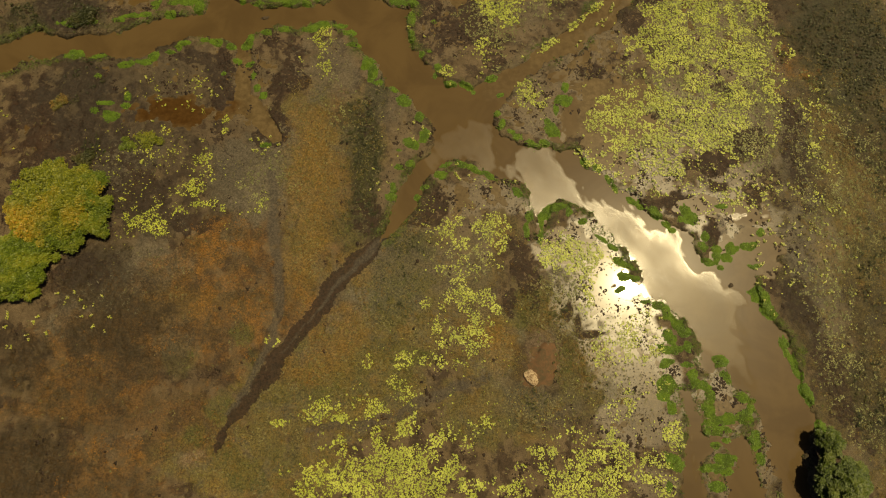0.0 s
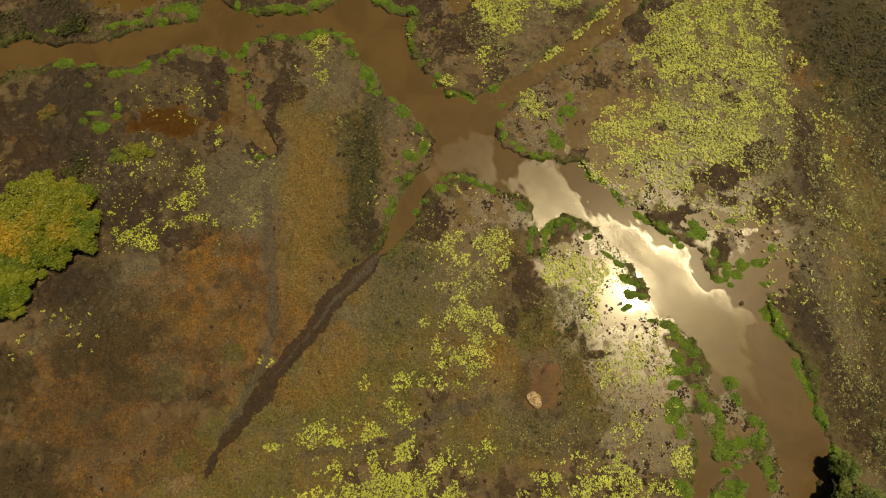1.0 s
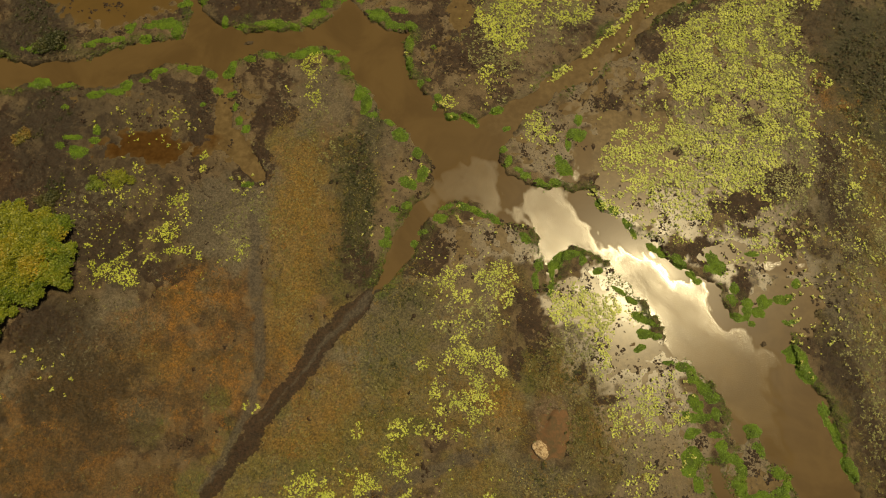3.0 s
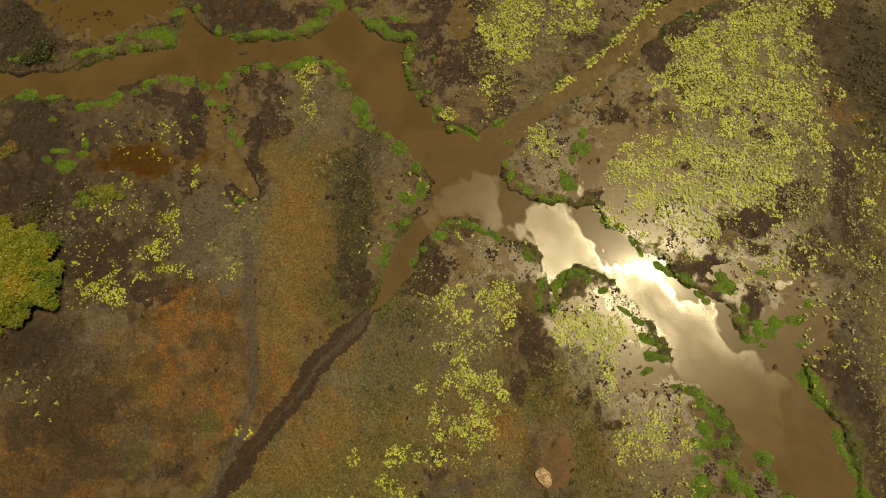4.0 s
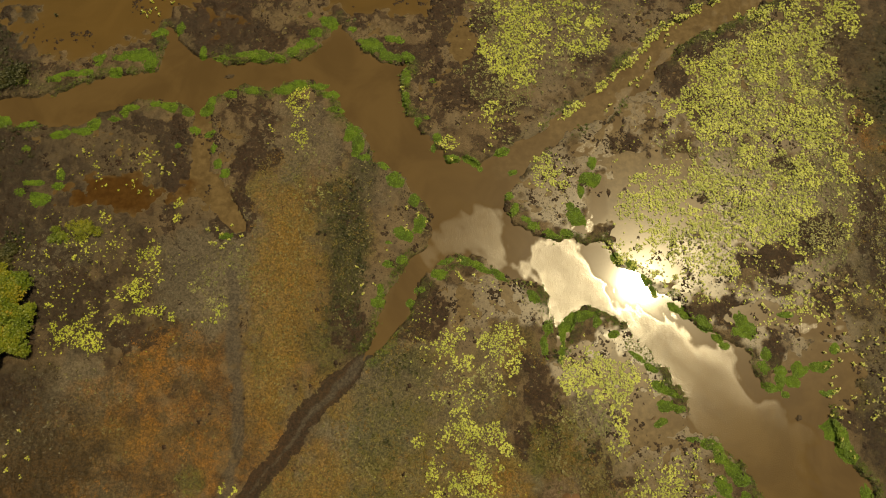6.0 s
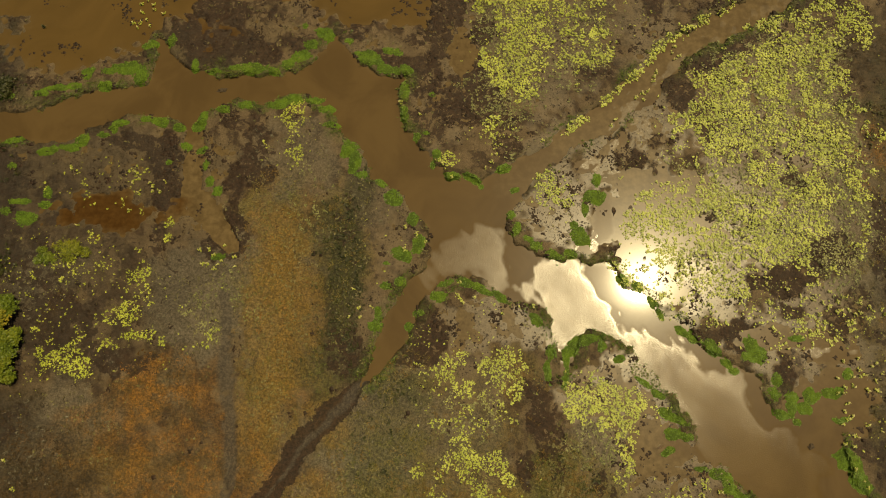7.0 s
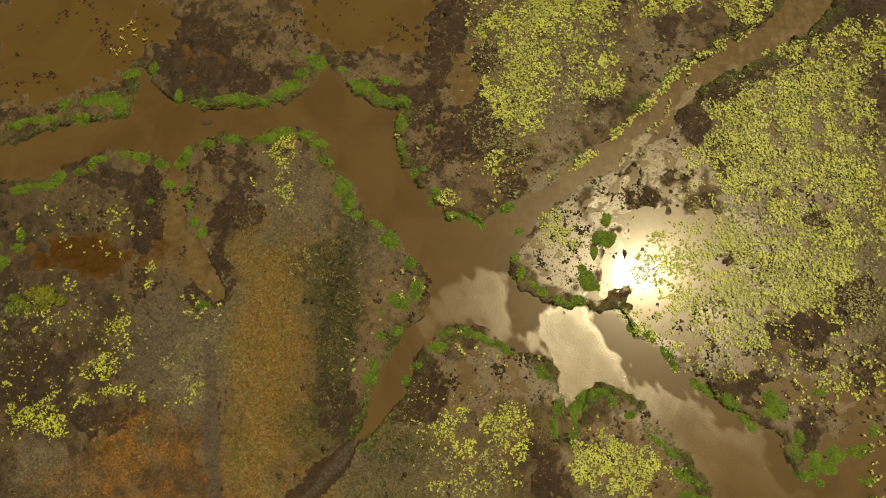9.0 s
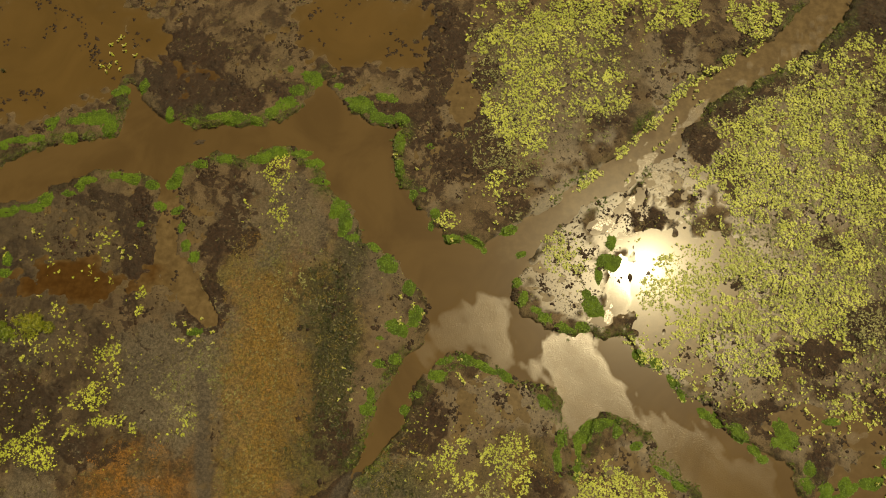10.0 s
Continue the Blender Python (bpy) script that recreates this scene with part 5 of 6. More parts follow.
def height(x, y, f=None):
    f = f or covers(x, y)
    dry = np.maximum.reduce([f["orange"], f["olive"], f["grey"], f["scrub"]])
    wet = np.maximum(f["flat"], f["pond"])
    patchy = 0.3 * cloud(x, y, 2.6, 14, 3) + 0.7 * cloud(x, y, 0.62, 16, 3) - 0.5
    land = 0.15 + 0.08 * dry - 0.05 * wet + patchy * (0.28 * (1 - wet) * (1 - 0.5 * dry) + 0.20 * wet)
    land = land - 0.10 * f["flat"] * (1 - 0.5 * dry) - 0.30 * f["pond"] * np.maximum(smooth(-0.5, -1.4, shore(x, y)), smooth(18.5, 20.5, x)) + 0.05 * f["mud"] + 0.10 * (cloud(x, y, 0.36, 15, 3) - 0.5) * (1 - 0.6 * f["flat"])
    land = land - 0.22 * f["rust"] * (1 - dry) - 0.40 * f["inlet"] - 0.04 * f["track"]
    land = land * (1 - f["ditch"]) + f["ditch"] * (0.085 + 0.06 * cloud(x, y, 0.7, 17, 3))
    land = land - 0.055 * along("ditch_stream", x, y, 0.25, 0.2)
    d = shore(x, y)
    land = land + 0.05 * smooth(-1.2, -0.2, d) * (1 - f["flat"]) + 0.03 * smooth(-0.45, -0.15, d) * (1 - 0.5 * f["pond"])
    s = smooth(-0.15, 0.45, d)
    return land * (1 - s) - 0.55 * s


# ---- building helpers ----
def link_mesh(name, verts, faces, material, parent=None, shade=False):
    """A mesh object from arrays of places and of four-cornered faces."""
    verts, faces = np.asarray(verts, np.float32), np.asarray(faces, np.int32)
    me = bpy.data.meshes.new(name)
    me.vertices.add(len(verts))
    me.vertices.foreach_set("co", verts.ravel())
    me.loops.add(faces.size)
    me.loops.foreach_set("vertex_index", faces.ravel())
    me.polygons.add(len(faces))
    me.polygons.foreach_set("loop_start", np.arange(0, faces.size, faces.shape[1], dtype=np.int32))
    if shade:
        me.polygons.foreach_set("use_smooth", np.ones(len(faces), bool))
    me.update(calc_edges=True)
    me.materials.append(material)
    ob = new(name, me)
    ob.parent = parent
    return ob


def part(name, bm, material, parent, label=""):
    """Links a bmesh as one part under its thing."""
    me = bpy.data.meshes.new(name)
    bm.to_mesh(me)
    bm.free()
    me.materials.append(material)
    ob = new(name, me)
    ob.parent = parent
    return tagged(ob, label=label)


def axis(low, high, step, dense_from=0.0, dense_to=0.0):
    """Places along one side of a sheet: closer between dense_from and dense_to, and out to the horizon."""
    far = [30, 80, 200, 500, 1200, 3000]
    middle = np.arange(low, high + step / 2, step)
    if dense_to > dense_from:
        middle = np.concatenate([np.arange(low, dense_from, step), np.arange(dense_from, dense_to, 0.16), np.arange(dense_to, high + step / 2, step)])
    return np.concatenate([[low - d for d in reversed(far)], middle, [high + d for d in far]])


def sheet(xs, ys):
    """A grid of places and its faces."""
    gx, gy = np.meshgrid(xs, ys, indexing="ij")
    n, m = gx.shape
    k = np.arange(n * m).reshape(n, m)
    faces = np.stack([k[:-1, :-1], k[1:, :-1], k[1:, 1:], k[:-1, 1:]], -1).reshape(-1, 4)
    return gx.ravel(), gy.ravel(), faces


def colours(ob, name, a, b, c, d):
    layer = ob.data.attributes.new(name, "FLOAT_COLOR", "POINT")
    layer.data.foreach_set("color", np.stack([a, b, c, d], 1).astype(np.float32).ravel())


# ---- ground and water ----
gx, gy, faces = sheet(axis(-50, 50, 0.155), axis(-33, 46, 0.155))
f = covers(gx, gy)
gz = height(gx, gy, f)
ground = link_mesh("ground", np.stack([gx, gy, gz], 1), faces, GROUND, shade=True)
tagged(ground, "flooded marsh ground of brown silt, peat and dry grass", "ground", kind="structure")
dry = np.maximum.reduce([f["orange"], f["olive"], f["grey"], f["scrub"]])
wet_mud = np.maximum.reduce([smooth(0.1, 0.75, f["mud"]), 1.3 * f["ditch"], 0.35 * f["flat"] * (1 - 0.6 * dry), 0.5 * f["pond"], smooth(-0.9, -0.3, shore(gx, gy)) * 0.5])
colours(ground, "cover_a", f["orange"], f["olive"], f["grey"], wet_mud)
weed = smooth(-1.0, -0.35, shore(gx, gy)) * (0.15 + 0.55 * smooth(0.3, 0.6, cloud(gx, gy, 5.0, 77))) * (1 - f["ditch"])
slick = smooth(0.25, 0.8, f["flat"]) * (1 - 0.6 * dry) * (1 - smooth(0.3, 0.6, f["mud"])) * (1 - f["ditch"])
colours(ground, "cover_c", weed, slick, f["dimmed"], f["marsh_dim"])
colours(ground, "cover_d", patches(GOLDEN, gx, gy, 81), patches(VERDANT, gx, gy, 82), patches(BLOOM, gx, gy, 83, 0.7), 0 * gx)
colours(ground, "cover_b", f["rust"] * (1 - f["ditch"]), f["sand"], f["track"], f["scrub"])

wx, wy, faces = sheet(axis(-50, 50, 0.5, -3, 29), axis(-33, 46, 0.5, -13, 28))
water = link_mesh("water", np.stack([wx, wy, 0 * wx], 1), faces, SILTY_WATER, shade=True)
tagged(water, "muddy brown river water with wind ripples and sun glare", "water", kind="structure")
edge = read(RIPPLE, wx + (cloud(wx, wy, 2.2, 21, 3) - 0.5) * 1.2, wy + (cloud(wx, wy, 2.2, 22, 3) - 0.5) * 1.2)
edge = edge + 1.5 * (cloud(1.6 * (0.8 * wx + 0.6 * wy), 0.55 * (0.8 * wy - 0.6 * wx), 0.9, 25, 3) - 0.5)  # feathered along the wind
gusts = patches(GUSTS, wx, wy, 23, 0.9) * smooth(0.42, 0.62, cloud(0.8 * wx + 0.6 * wy, 2.2 * (0.8 * wy - 0.6 * wx), 0.9, 27, 3))
colours(water, "state", np.maximum(smooth(-1.0, 0.9, edge) * (0.55 + 0.45 * smooth(3.5, 8.0, wx)) * (0.5 + 0.5 * smooth(-13.0, -7.5, wy)), gusts), np.maximum(smooth(0.3, -0.6, read(SHORE, wx, wy)) * (1 - 0.8 * patches(POND[3:], wx, wy, 9)), patches(SILTED, wx, wy, 29)),
        patches(POND[3:7], wx, wy, 9), 0.9 * patches(RUST, wx, wy, 6) * smooth(0.2, -0.4, read(SHORE, wx, wy)))


breeze = 0.36 + 0.64 * smooth(17.0, 10.0, wx + 0.3 * wy)
colours(water, "gust", breeze, smooth(-7.0, -2.0, wy) * np.exp(-np.clip(edge, 0, 20) / 1.0), 0 * wx, 1 + 0 * wx)


# ---- vegetation ----
def leaf_fan(rng, count, length, width, rise, lift=0.0):
    """A tuft: pointed leaves that spread from one root. Four corners a leaf."""
    verts, quads = [], []
    for k in range(count):
        a, e = rng.uniform(0, 6.283), radians(rng.uniform(*rise))
        l, w = length * rng.uniform(0.6, 1.15), width * rng.uniform(0.7, 1.2)
        out, side = np.array([math.cos(a), math.sin(a), 0]), np.array([-math.sin(a), math.cos(a), 0])
        root = np.array([rng.uniform(-1, 1), rng.uniform(-1, 1), 0]) * length * 0.3 + np.array([0, 0, lift * rng.uniform(0.4, 1.0)])
        mid = root + out * l * 0.55 * math.cos(e) + np.array([0, 0, l * 0.6 * math.sin(e)])
        tip = root + out * l * math.cos(e * 0.6) + np.array([0, 0, l * 0.75 * math.sin(e)])
        n = len(verts)
        verts += [root, mid + side * w / 2, tip, mid - side * w / 2]
        quads.append((n, n + 1, n + 2, n + 3))
    return np.array(verts), np.array(quads)


def scattered(name, templates, places, sizes, material, rng, parent=None):
    """Many tufts joined into one mesh."""
    verts, quads, n = [], [], 0
    pick = rng.randint(0, len(templates), len(places))
    turn = rng.uniform(0, 6.283, len(places))
    for k, (tv, tq) in enumerate(templates):
        chosen = np.nonzero(pick == k)[0]
        if not len(chosen):
            continue
        c, s = np.cos(turn[chosen])[:, None], np.sin(turn[chosen])[:, None]
        z = sizes[chosen][:, None]
        v = np.stack([(tv[:, 0] * c - tv[:, 1] * s) * z, (tv[:, 0] * s + tv[:, 1] * c) * z, tv[:, 2] * z], -1) + places[chosen][:, None, :]
        q = tq[None] + (np.arange(len(chosen)) * len(tv))[:, None, None] + n
        verts.append(v.reshape(-1, 3))
        quads.append(q.reshape(-1, 4))
        n += len(chosen) * len(tv)
    return link_mesh(name, np.concatenate(verts), np.concatenate(quads), material, parent)


def jittered(step, rng, low=(-46, -30), high=(46, 44)):
    x, y = np.meshgrid(np.arange(low[0], high[0], step), np.arange(low[1], high[1], step), indexing="ij")
    x, y = x.ravel() + rng.uniform(-0.5, 0.5, x.size) * step, y.ravel() + rng.uniform(-0.5, 0.5, y.size) * step
    return x, y


def grow(name, label, category, templates, rows, step, size, material, seed, thin=1.0, clump=1.2, low=-0.05, keep=None, reach=0.05, lace=0.5, soft=0.28):
    rng = np.random.RandomState(seed)
    x, y = jittered(step, rng)
    w = patches(rows, x, y, seed) if keep is None else keep(x, y)
    gaps = (1 - lace) * cloud(x, y, clump, seed + 50, 3) + lace * cloud(x, y, 0.3 * clump, seed + 60, 2)
    ok = (rng.rand(len(x)) < thin * smooth(0.98 - soft / 2 - 0.75 * w, 0.98 + soft / 2 - 0.75 * w, gaps)) & (w > 0.03)
    x, y = x[ok], y[ok]
    z = height(x, y)
    ok = (z > low) & (along("ditch", x, y, 0.35, 0.22) < 0.25 + 0.4 * rng.rand(len(x))) & (along("footpath", x, y) < 0.5) & (shore(x, y) < reach)
    x, y, z = x[ok], y[ok], np.maximum(z[ok], -0.02)
    sizes = size * (0.5 + 1.2 * rng.rand(len(x)) ** 1.8)
    ob = scattered(name, templates, np.stack([x, y, z], 1), sizes, material, rng)
    return tagged(ob, label, category, kind="stuff")


def tufts(seed, kinds, *args):
    return [leaf_fan(np.random.RandomState(seed + k), *args) for k in range(kinds)]


SHRUB = tufts(100, 12, 11, 0.118, 0.056, (0, 24), 0.10)
GRASS = tufts(200, 8, 6, 0.17, 0.026, (10, 60))
SEDGE = tufts(300, 6, 6, 0.15, 0.035, (10, 60))
BUSHLET = tufts(400, 6, 9, 0.17, 0.08, (10, 60), 0.10)
STEMS = tufts(500, 6, 5, 0.20, 0.03, (0, 25))
TUSSOCK = tufts(560, 6, 16, 0.13, 0.040, (15, 65), 0.03)
HERB = tufts(550, 8, 5, 0.085, 0.045, (0, 35), 0.025)

YELLOW = [(x, y, rx * 1.2, ry * 1.2, turn, min(0.78, 1.1 * s)) for x, y, rx, ry, turn, s in YELLOW]
FIELDS = [row for row in YELLOW if (row[0] > 15 and row[1] > 4) or row[1] > 19 or row[1] < -15.5 or (9 < row[0] < 13.5 and -5.5 < row[1] < -1 and row[5] > 0.6)]
LOOSE = [row for row in YELLOW if row not in FIELDS]


def bare(x, y):
    """Where no shrub takes root: peat and wheel tracks."""
    return (1 - 0.9 * smooth(0.5, 0.8, patches(MUD, x, y, 5, 0.7))) * (1 - 0.8 * along("cart_track", x, y))


grow("yellow_flowering_shrubs", "low yellow-green flowering shrubs crowding the wet marsh", "shrubs", SHRUB, FIELDS, 0.125, 0.74, YELLOW_LEAF, 61, 0.9, 1.6, -1.0, reach=0.35, lace=0.44, soft=0.42,
     keep=lambda x, y: 1.07 * patches(FIELDS, x, y, 61, 0.65) * bare(x, y))
grow("loose_yellow_shrubs", "small yellow-green flowering shrubs standing loosely in the grass", "shrubs", SHRUB, LOOSE, 0.115, 0.62, YELLOW_LEAF, 76, 0.95, 1.3, -1.0, reach=0.35, lace=0.5, soft=0.55,
     keep=lambda x, y: 1.08 * patches(LOOSE, x, y, 61, 0.7) * bare(x, y))
grow("yellow_herbs", "scattered small yellow-green herbs between the shrubs", "herbs", SHRUB, None, 0.19, 0.62, YELLOW_LEAF, 71, 0.5, 0.75, -1.0, reach=0.2, soft=0.7,
     keep=lambda x, y: 0.62 * patches(YELLOW, x, y, 61, 0.9) * bare(x, y))
grow("marsh_rosettes", "tiny pale yellow-green rosettes sprinkled over the marsh", "herbs", SHRUB, ROSETTES, 0.26, 0.50, YELLOW_LEAF, 75, 0.62, 1.3, -0.04, reach=0.1, lace=0.6, soft=0.85,
     keep=lambda x, y: patches(ROSETTES, x, y, 75) * (1 - 0.6 * smooth(31, 34, x)))
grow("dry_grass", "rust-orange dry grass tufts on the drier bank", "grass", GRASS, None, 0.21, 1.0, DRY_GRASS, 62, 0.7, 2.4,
     keep=lambda x, y: patches(ORANGE, x, y, 62) * (1 - 0.85 * patches(EDGE_DIM, x, y, 10)))
# these tufts carry the lens falloff in their dark colour
grow("dim_grass", "rust-brown grass tufts, darkened in place of lens falloff", "grass", GRASS, EDGE_DIM, 0.23, 1.05, DIM_GRASS, 74, 0.75, 2.2)
grow("olive_grass", "olive green and straw grass tufts", "grass", GRASS, None, 0.22, 1.0, OLIVE_GRASS, 63, 0.7, 2.0,
     keep=lambda x, y: patches(OLIVE, x, y, 63) * (1 - 0.7 * patches(EDGE_DIM, x, y, 10)))
grow("green_grass", "short dull green grass between the straw", "grass", GRASS, VERDANT, 0.20, 0.9, GREEN_GRASS, 77, 0.75, 1.5)
grow("tussocks", "rounded brown-olive sedge tussocks with dark gaps", "tussocks", TUSSOCK, TUSSOCKS, 0.24, 1.0, SPECK, 78, 0.9, 0.9, 0.0, lace=0.7, soft=0.5)
grow("grey_sedge", "pale grey withered sedge on silt", "sedge", SEDGE, GREY, 0.33, 1.0, GREY_SEDGE, 64, 0.7, 2.0)
grow("dark_scrub", "dark olive low scrub on the bank", "scrub", BUSHLET, SCRUB, 0.17, 0.62, SCRUB_LEAF, 65, 0.75, 1.4)
grow("marsh_herbs", "tiny grey-green and straw herbs speckling the land", "herbs", HERB, None, 0.20, 1.0, SPECK, 70, 0.8, 1.0, 0.0,
     keep=lambda x, y: 0.8 * np.maximum.reduce([patches(OLIVE, x, y, 2), 0.9 * patches(GREY, x, y, 3), 0.8 * patches(SCRUB, x, y, 4), 0.5 * patches(ORANGE, x, y, 1), 0.4 + 0 * x]) * (1 - 0.7 * patches(EDGE_DIM, x, y, 10)) * (1 - 0.6 * patches(MARSH_DIM, x, y, 18)))
grow("sage_herbs", "pale sage-green herbs thinning out beside the shrubs", "herbs", HERB, SAGE, 0.14, 1.2, SAGE_LEAF, 72, 0.8, 1.0, -0.02, soft=0.5)
grow("dead_stems", "matted dark brown dead stems on wet mud", "dead plants", STEMS, MUD, 0.34, 1.0, LITTER, 66, 0.35, 1.6, 0.0)

grow("bank_weed", "short dull green weed fringing the banks", "weed", SEDGE, None, 0.15, 0.9, BANK_WEED, 67, 0.85, 1.4, -0.1,
     keep=lambda x, y: 0.68 * smooth(-0.85, -0.35, shore(x, y)) * smooth(0.3, 0.6, cloud(x, y, 5.0, 77)) + 0.25 * smooth(-1.2, -0.5, shore(x, y)), reach=0.25)
grow("dead_litter", "dark brown dead stalks lying in the marsh", "dead plants", STEMS, None, 0.30, 1.0, LITTER, 68, 0.7, 1.4, -0.02,
     keep=lambda x, y: 0.42 * (1 - np.maximum.reduce([patches(ORANGE, x, y, 1), patches(OLIVE, x, y, 2), 0.8 * patches(MUD, x, y, 5, 0.7)])))

grow("reed_stubble", "tiny dark reed stubs dotting the wet silt", "reed stubble", HERB, None, 0.17, 0.75, LITTER, 73, 0.75, 0.9, -0.03,
     keep=lambda x, y: (0.62 * smooth(0.2, 0.7, patches(FLAT, x, y, 8)) + 0.12) * (1 - 0.8 * patches(MUD, x, y, 5, 0.7)))


def lump(rng):
    """A small ragged raft of sodden stalks: flat top, sloping sides."""
    n = 8
    r = rng.uniform(0.35, 1.4, n)
    ring = [(r[k] * math.cos(2 * math.pi * k / n), r[k] * math.sin(2 * math.pi * k / n)) for k in range(n)]
    verts = [(0.16 * u, 0.16 * v, -0.03) for u, v in ring] + [(0.135 * u, 0.135 * v, 0.012 + rng.uniform(0, 0.025)) for u, v in ring] + [(0, 0, 0.03)]
    quads = [(k, (k + 1) % n, n + (k + 1) % n, n + k) for k in range(n)]
    quads += [(2 * n, n + k, n + k + 1, n + (k + 2) % n) for k in range(0, n, 2)]
    return np.array(verts, float), np.array(quads)


RAFTS = [lump(np.random.RandomState(800 + k)) for k in range(10)]


def debris_share(x, y):
    f = covers(x, y)
    dry = np.maximum.reduce([f["orange"], f["olive"], f["grey"], f["scrub"]])
    edge = smooth(-1.5, -0.4, shore(x, y))
    return np.clip(np.maximum.reduce([0.48 * f["flat"] * (1 - 0.5 * dry), 0.36 * f["pond"], 0.22 * f["mud"], 0.28 * edge, 0.30 * (1 - dry)]), 0, 1) * (1 - 0.75 * patches(POND[:3], x, y, 9)) * (1 - 0.8 * f["rust"])


grow("sodden_debris", "dark brown rafts of sodden stalks on wet silt", "debris", RAFTS, None, 0.15, 0.72, DEBRIS, 69, 0.8, 1.9, -1.0, keep=debris_share)


def grass_mat(x, y, rx, ry, turn, seed):
    """A floating mat of green grass: a ragged low lump whose rim dips under the water, and its leaves."""
    rng = np.random.RandomState(seed)
    thick, step = rng.uniform(0.06, 0.10), 0.115
    reach = 1.5
    xs, ys = np.arange(-rx * reach, rx * reach, step), np.arange(-ry * reach, ry * reach, step)
    u, v, faces = sheet(xs, ys)
    c, s = math.cos(radians(turn)), math.sin(radians(turn))
    gx, gy = x + u * c - v * s, y + u * s + v * c
    r = np.hypot(u / rx, v / ry)
    fill = 1.0 - r + 0.95 * (cloud(gx, gy, 0.75, 41, 4) - 0.5) * np.minimum(1, 0.45 + 0.6 * r)
    z = thick * np.sqrt(np.clip(fill * 1.6, 0, 1)) * (0.75 + 0.5 * cloud(gx, gy, 0.5, 42, 3)) - 0.03
    ground_here = float(max(height(np.array([x]), np.array([y]))[0], 0.0))
    z = z + np.maximum(height(gx, gy), 0.0) - ground_here
    keep = (fill[faces] > 0).any(1)
    faces = faces[keep]
    used, faces = np.unique(faces, return_inverse=True)
    faces = faces.reshape(-1, 4)
    ob = link_mesh("grass_mat", np.stack([u, v, z], 1)[used], faces, MAT_BASE, shade=True)
    ob.matrix_world = pose(x, y, ground_here, 0, 0, turn)
    top = np.nonzero(fill > 0.04)[0]
    n = int(20 + 1.15 * len(top))
    at = rng.choice(top, n)
    pos = np.stack([u[at] + rng.uniform(-0.05, 0.05, n), v[at] + rng.uniform(-0.05, 0.05, n), z[at] - 0.01], 1)
    scattered("leaves", MAT_TUFT, pos, rng.uniform(0.6, 1.2, n), MAT_LEAF, rng, ob)
    return tagged(ob, "bright green grass mat with a ragged rim floating at the bank", "grass mat", "green mats along the banks")


MAT_TUFT = tufts(600, 6, 7, 0.065, 0.034, (0, 22))
mats = NORTH_MATS + NORTH_MATS_EAST + TIP_MATS + SOUTH_MATS + SOUTH_MATS_EAST + WEST_BANK_MATS + PENINSULA_MATS + LOBE_MATS + ISLAND_MATS + EAST_BANK_MATS + HOOK_MATS + LOWER_MATS + STRIP_MATS + STRIP_FOOT_MATS + RIGHT_BANK_MATS
for k, row in enumerate(mats):
    x, y, rx, ry, turn = row
    grow_by = 1.55 if x > 8 else 1.28  # the eastern mats run together
    grass_mat(x, y, grow_by * rx, grow_by * ry, turn, 1000 + k)


def limb(bm, start, end, r0, r1, rng, bends=4, sides=7):
    """A tapered, slightly crooked limb."""
    start, end = Vector(start), Vector(end)
    rings = []
    for k in range(bends + 1):
        u = k / bends
        c = start.lerp(end, u) + Vector((rng.uniform(-1, 1), rng.uniform(-1, 1), 0)) * 0.06 * (end - start).length * math.sin(math.pi * u)
        r = r0 + (r1 - r0) * u
        rings.append([bm.verts.new(c + Vector((math.cos(a), math.sin(a), 0)) * r) for a in np.linspace(0, 2 * math.pi, sides + 1)[:-1]])
    for a, b in zip(rings, rings[1:]):
        for k in range(sides):
            bm.faces.new((a[k], a[(k + 1) % sides], b[(k + 1) % sides], b[k]))


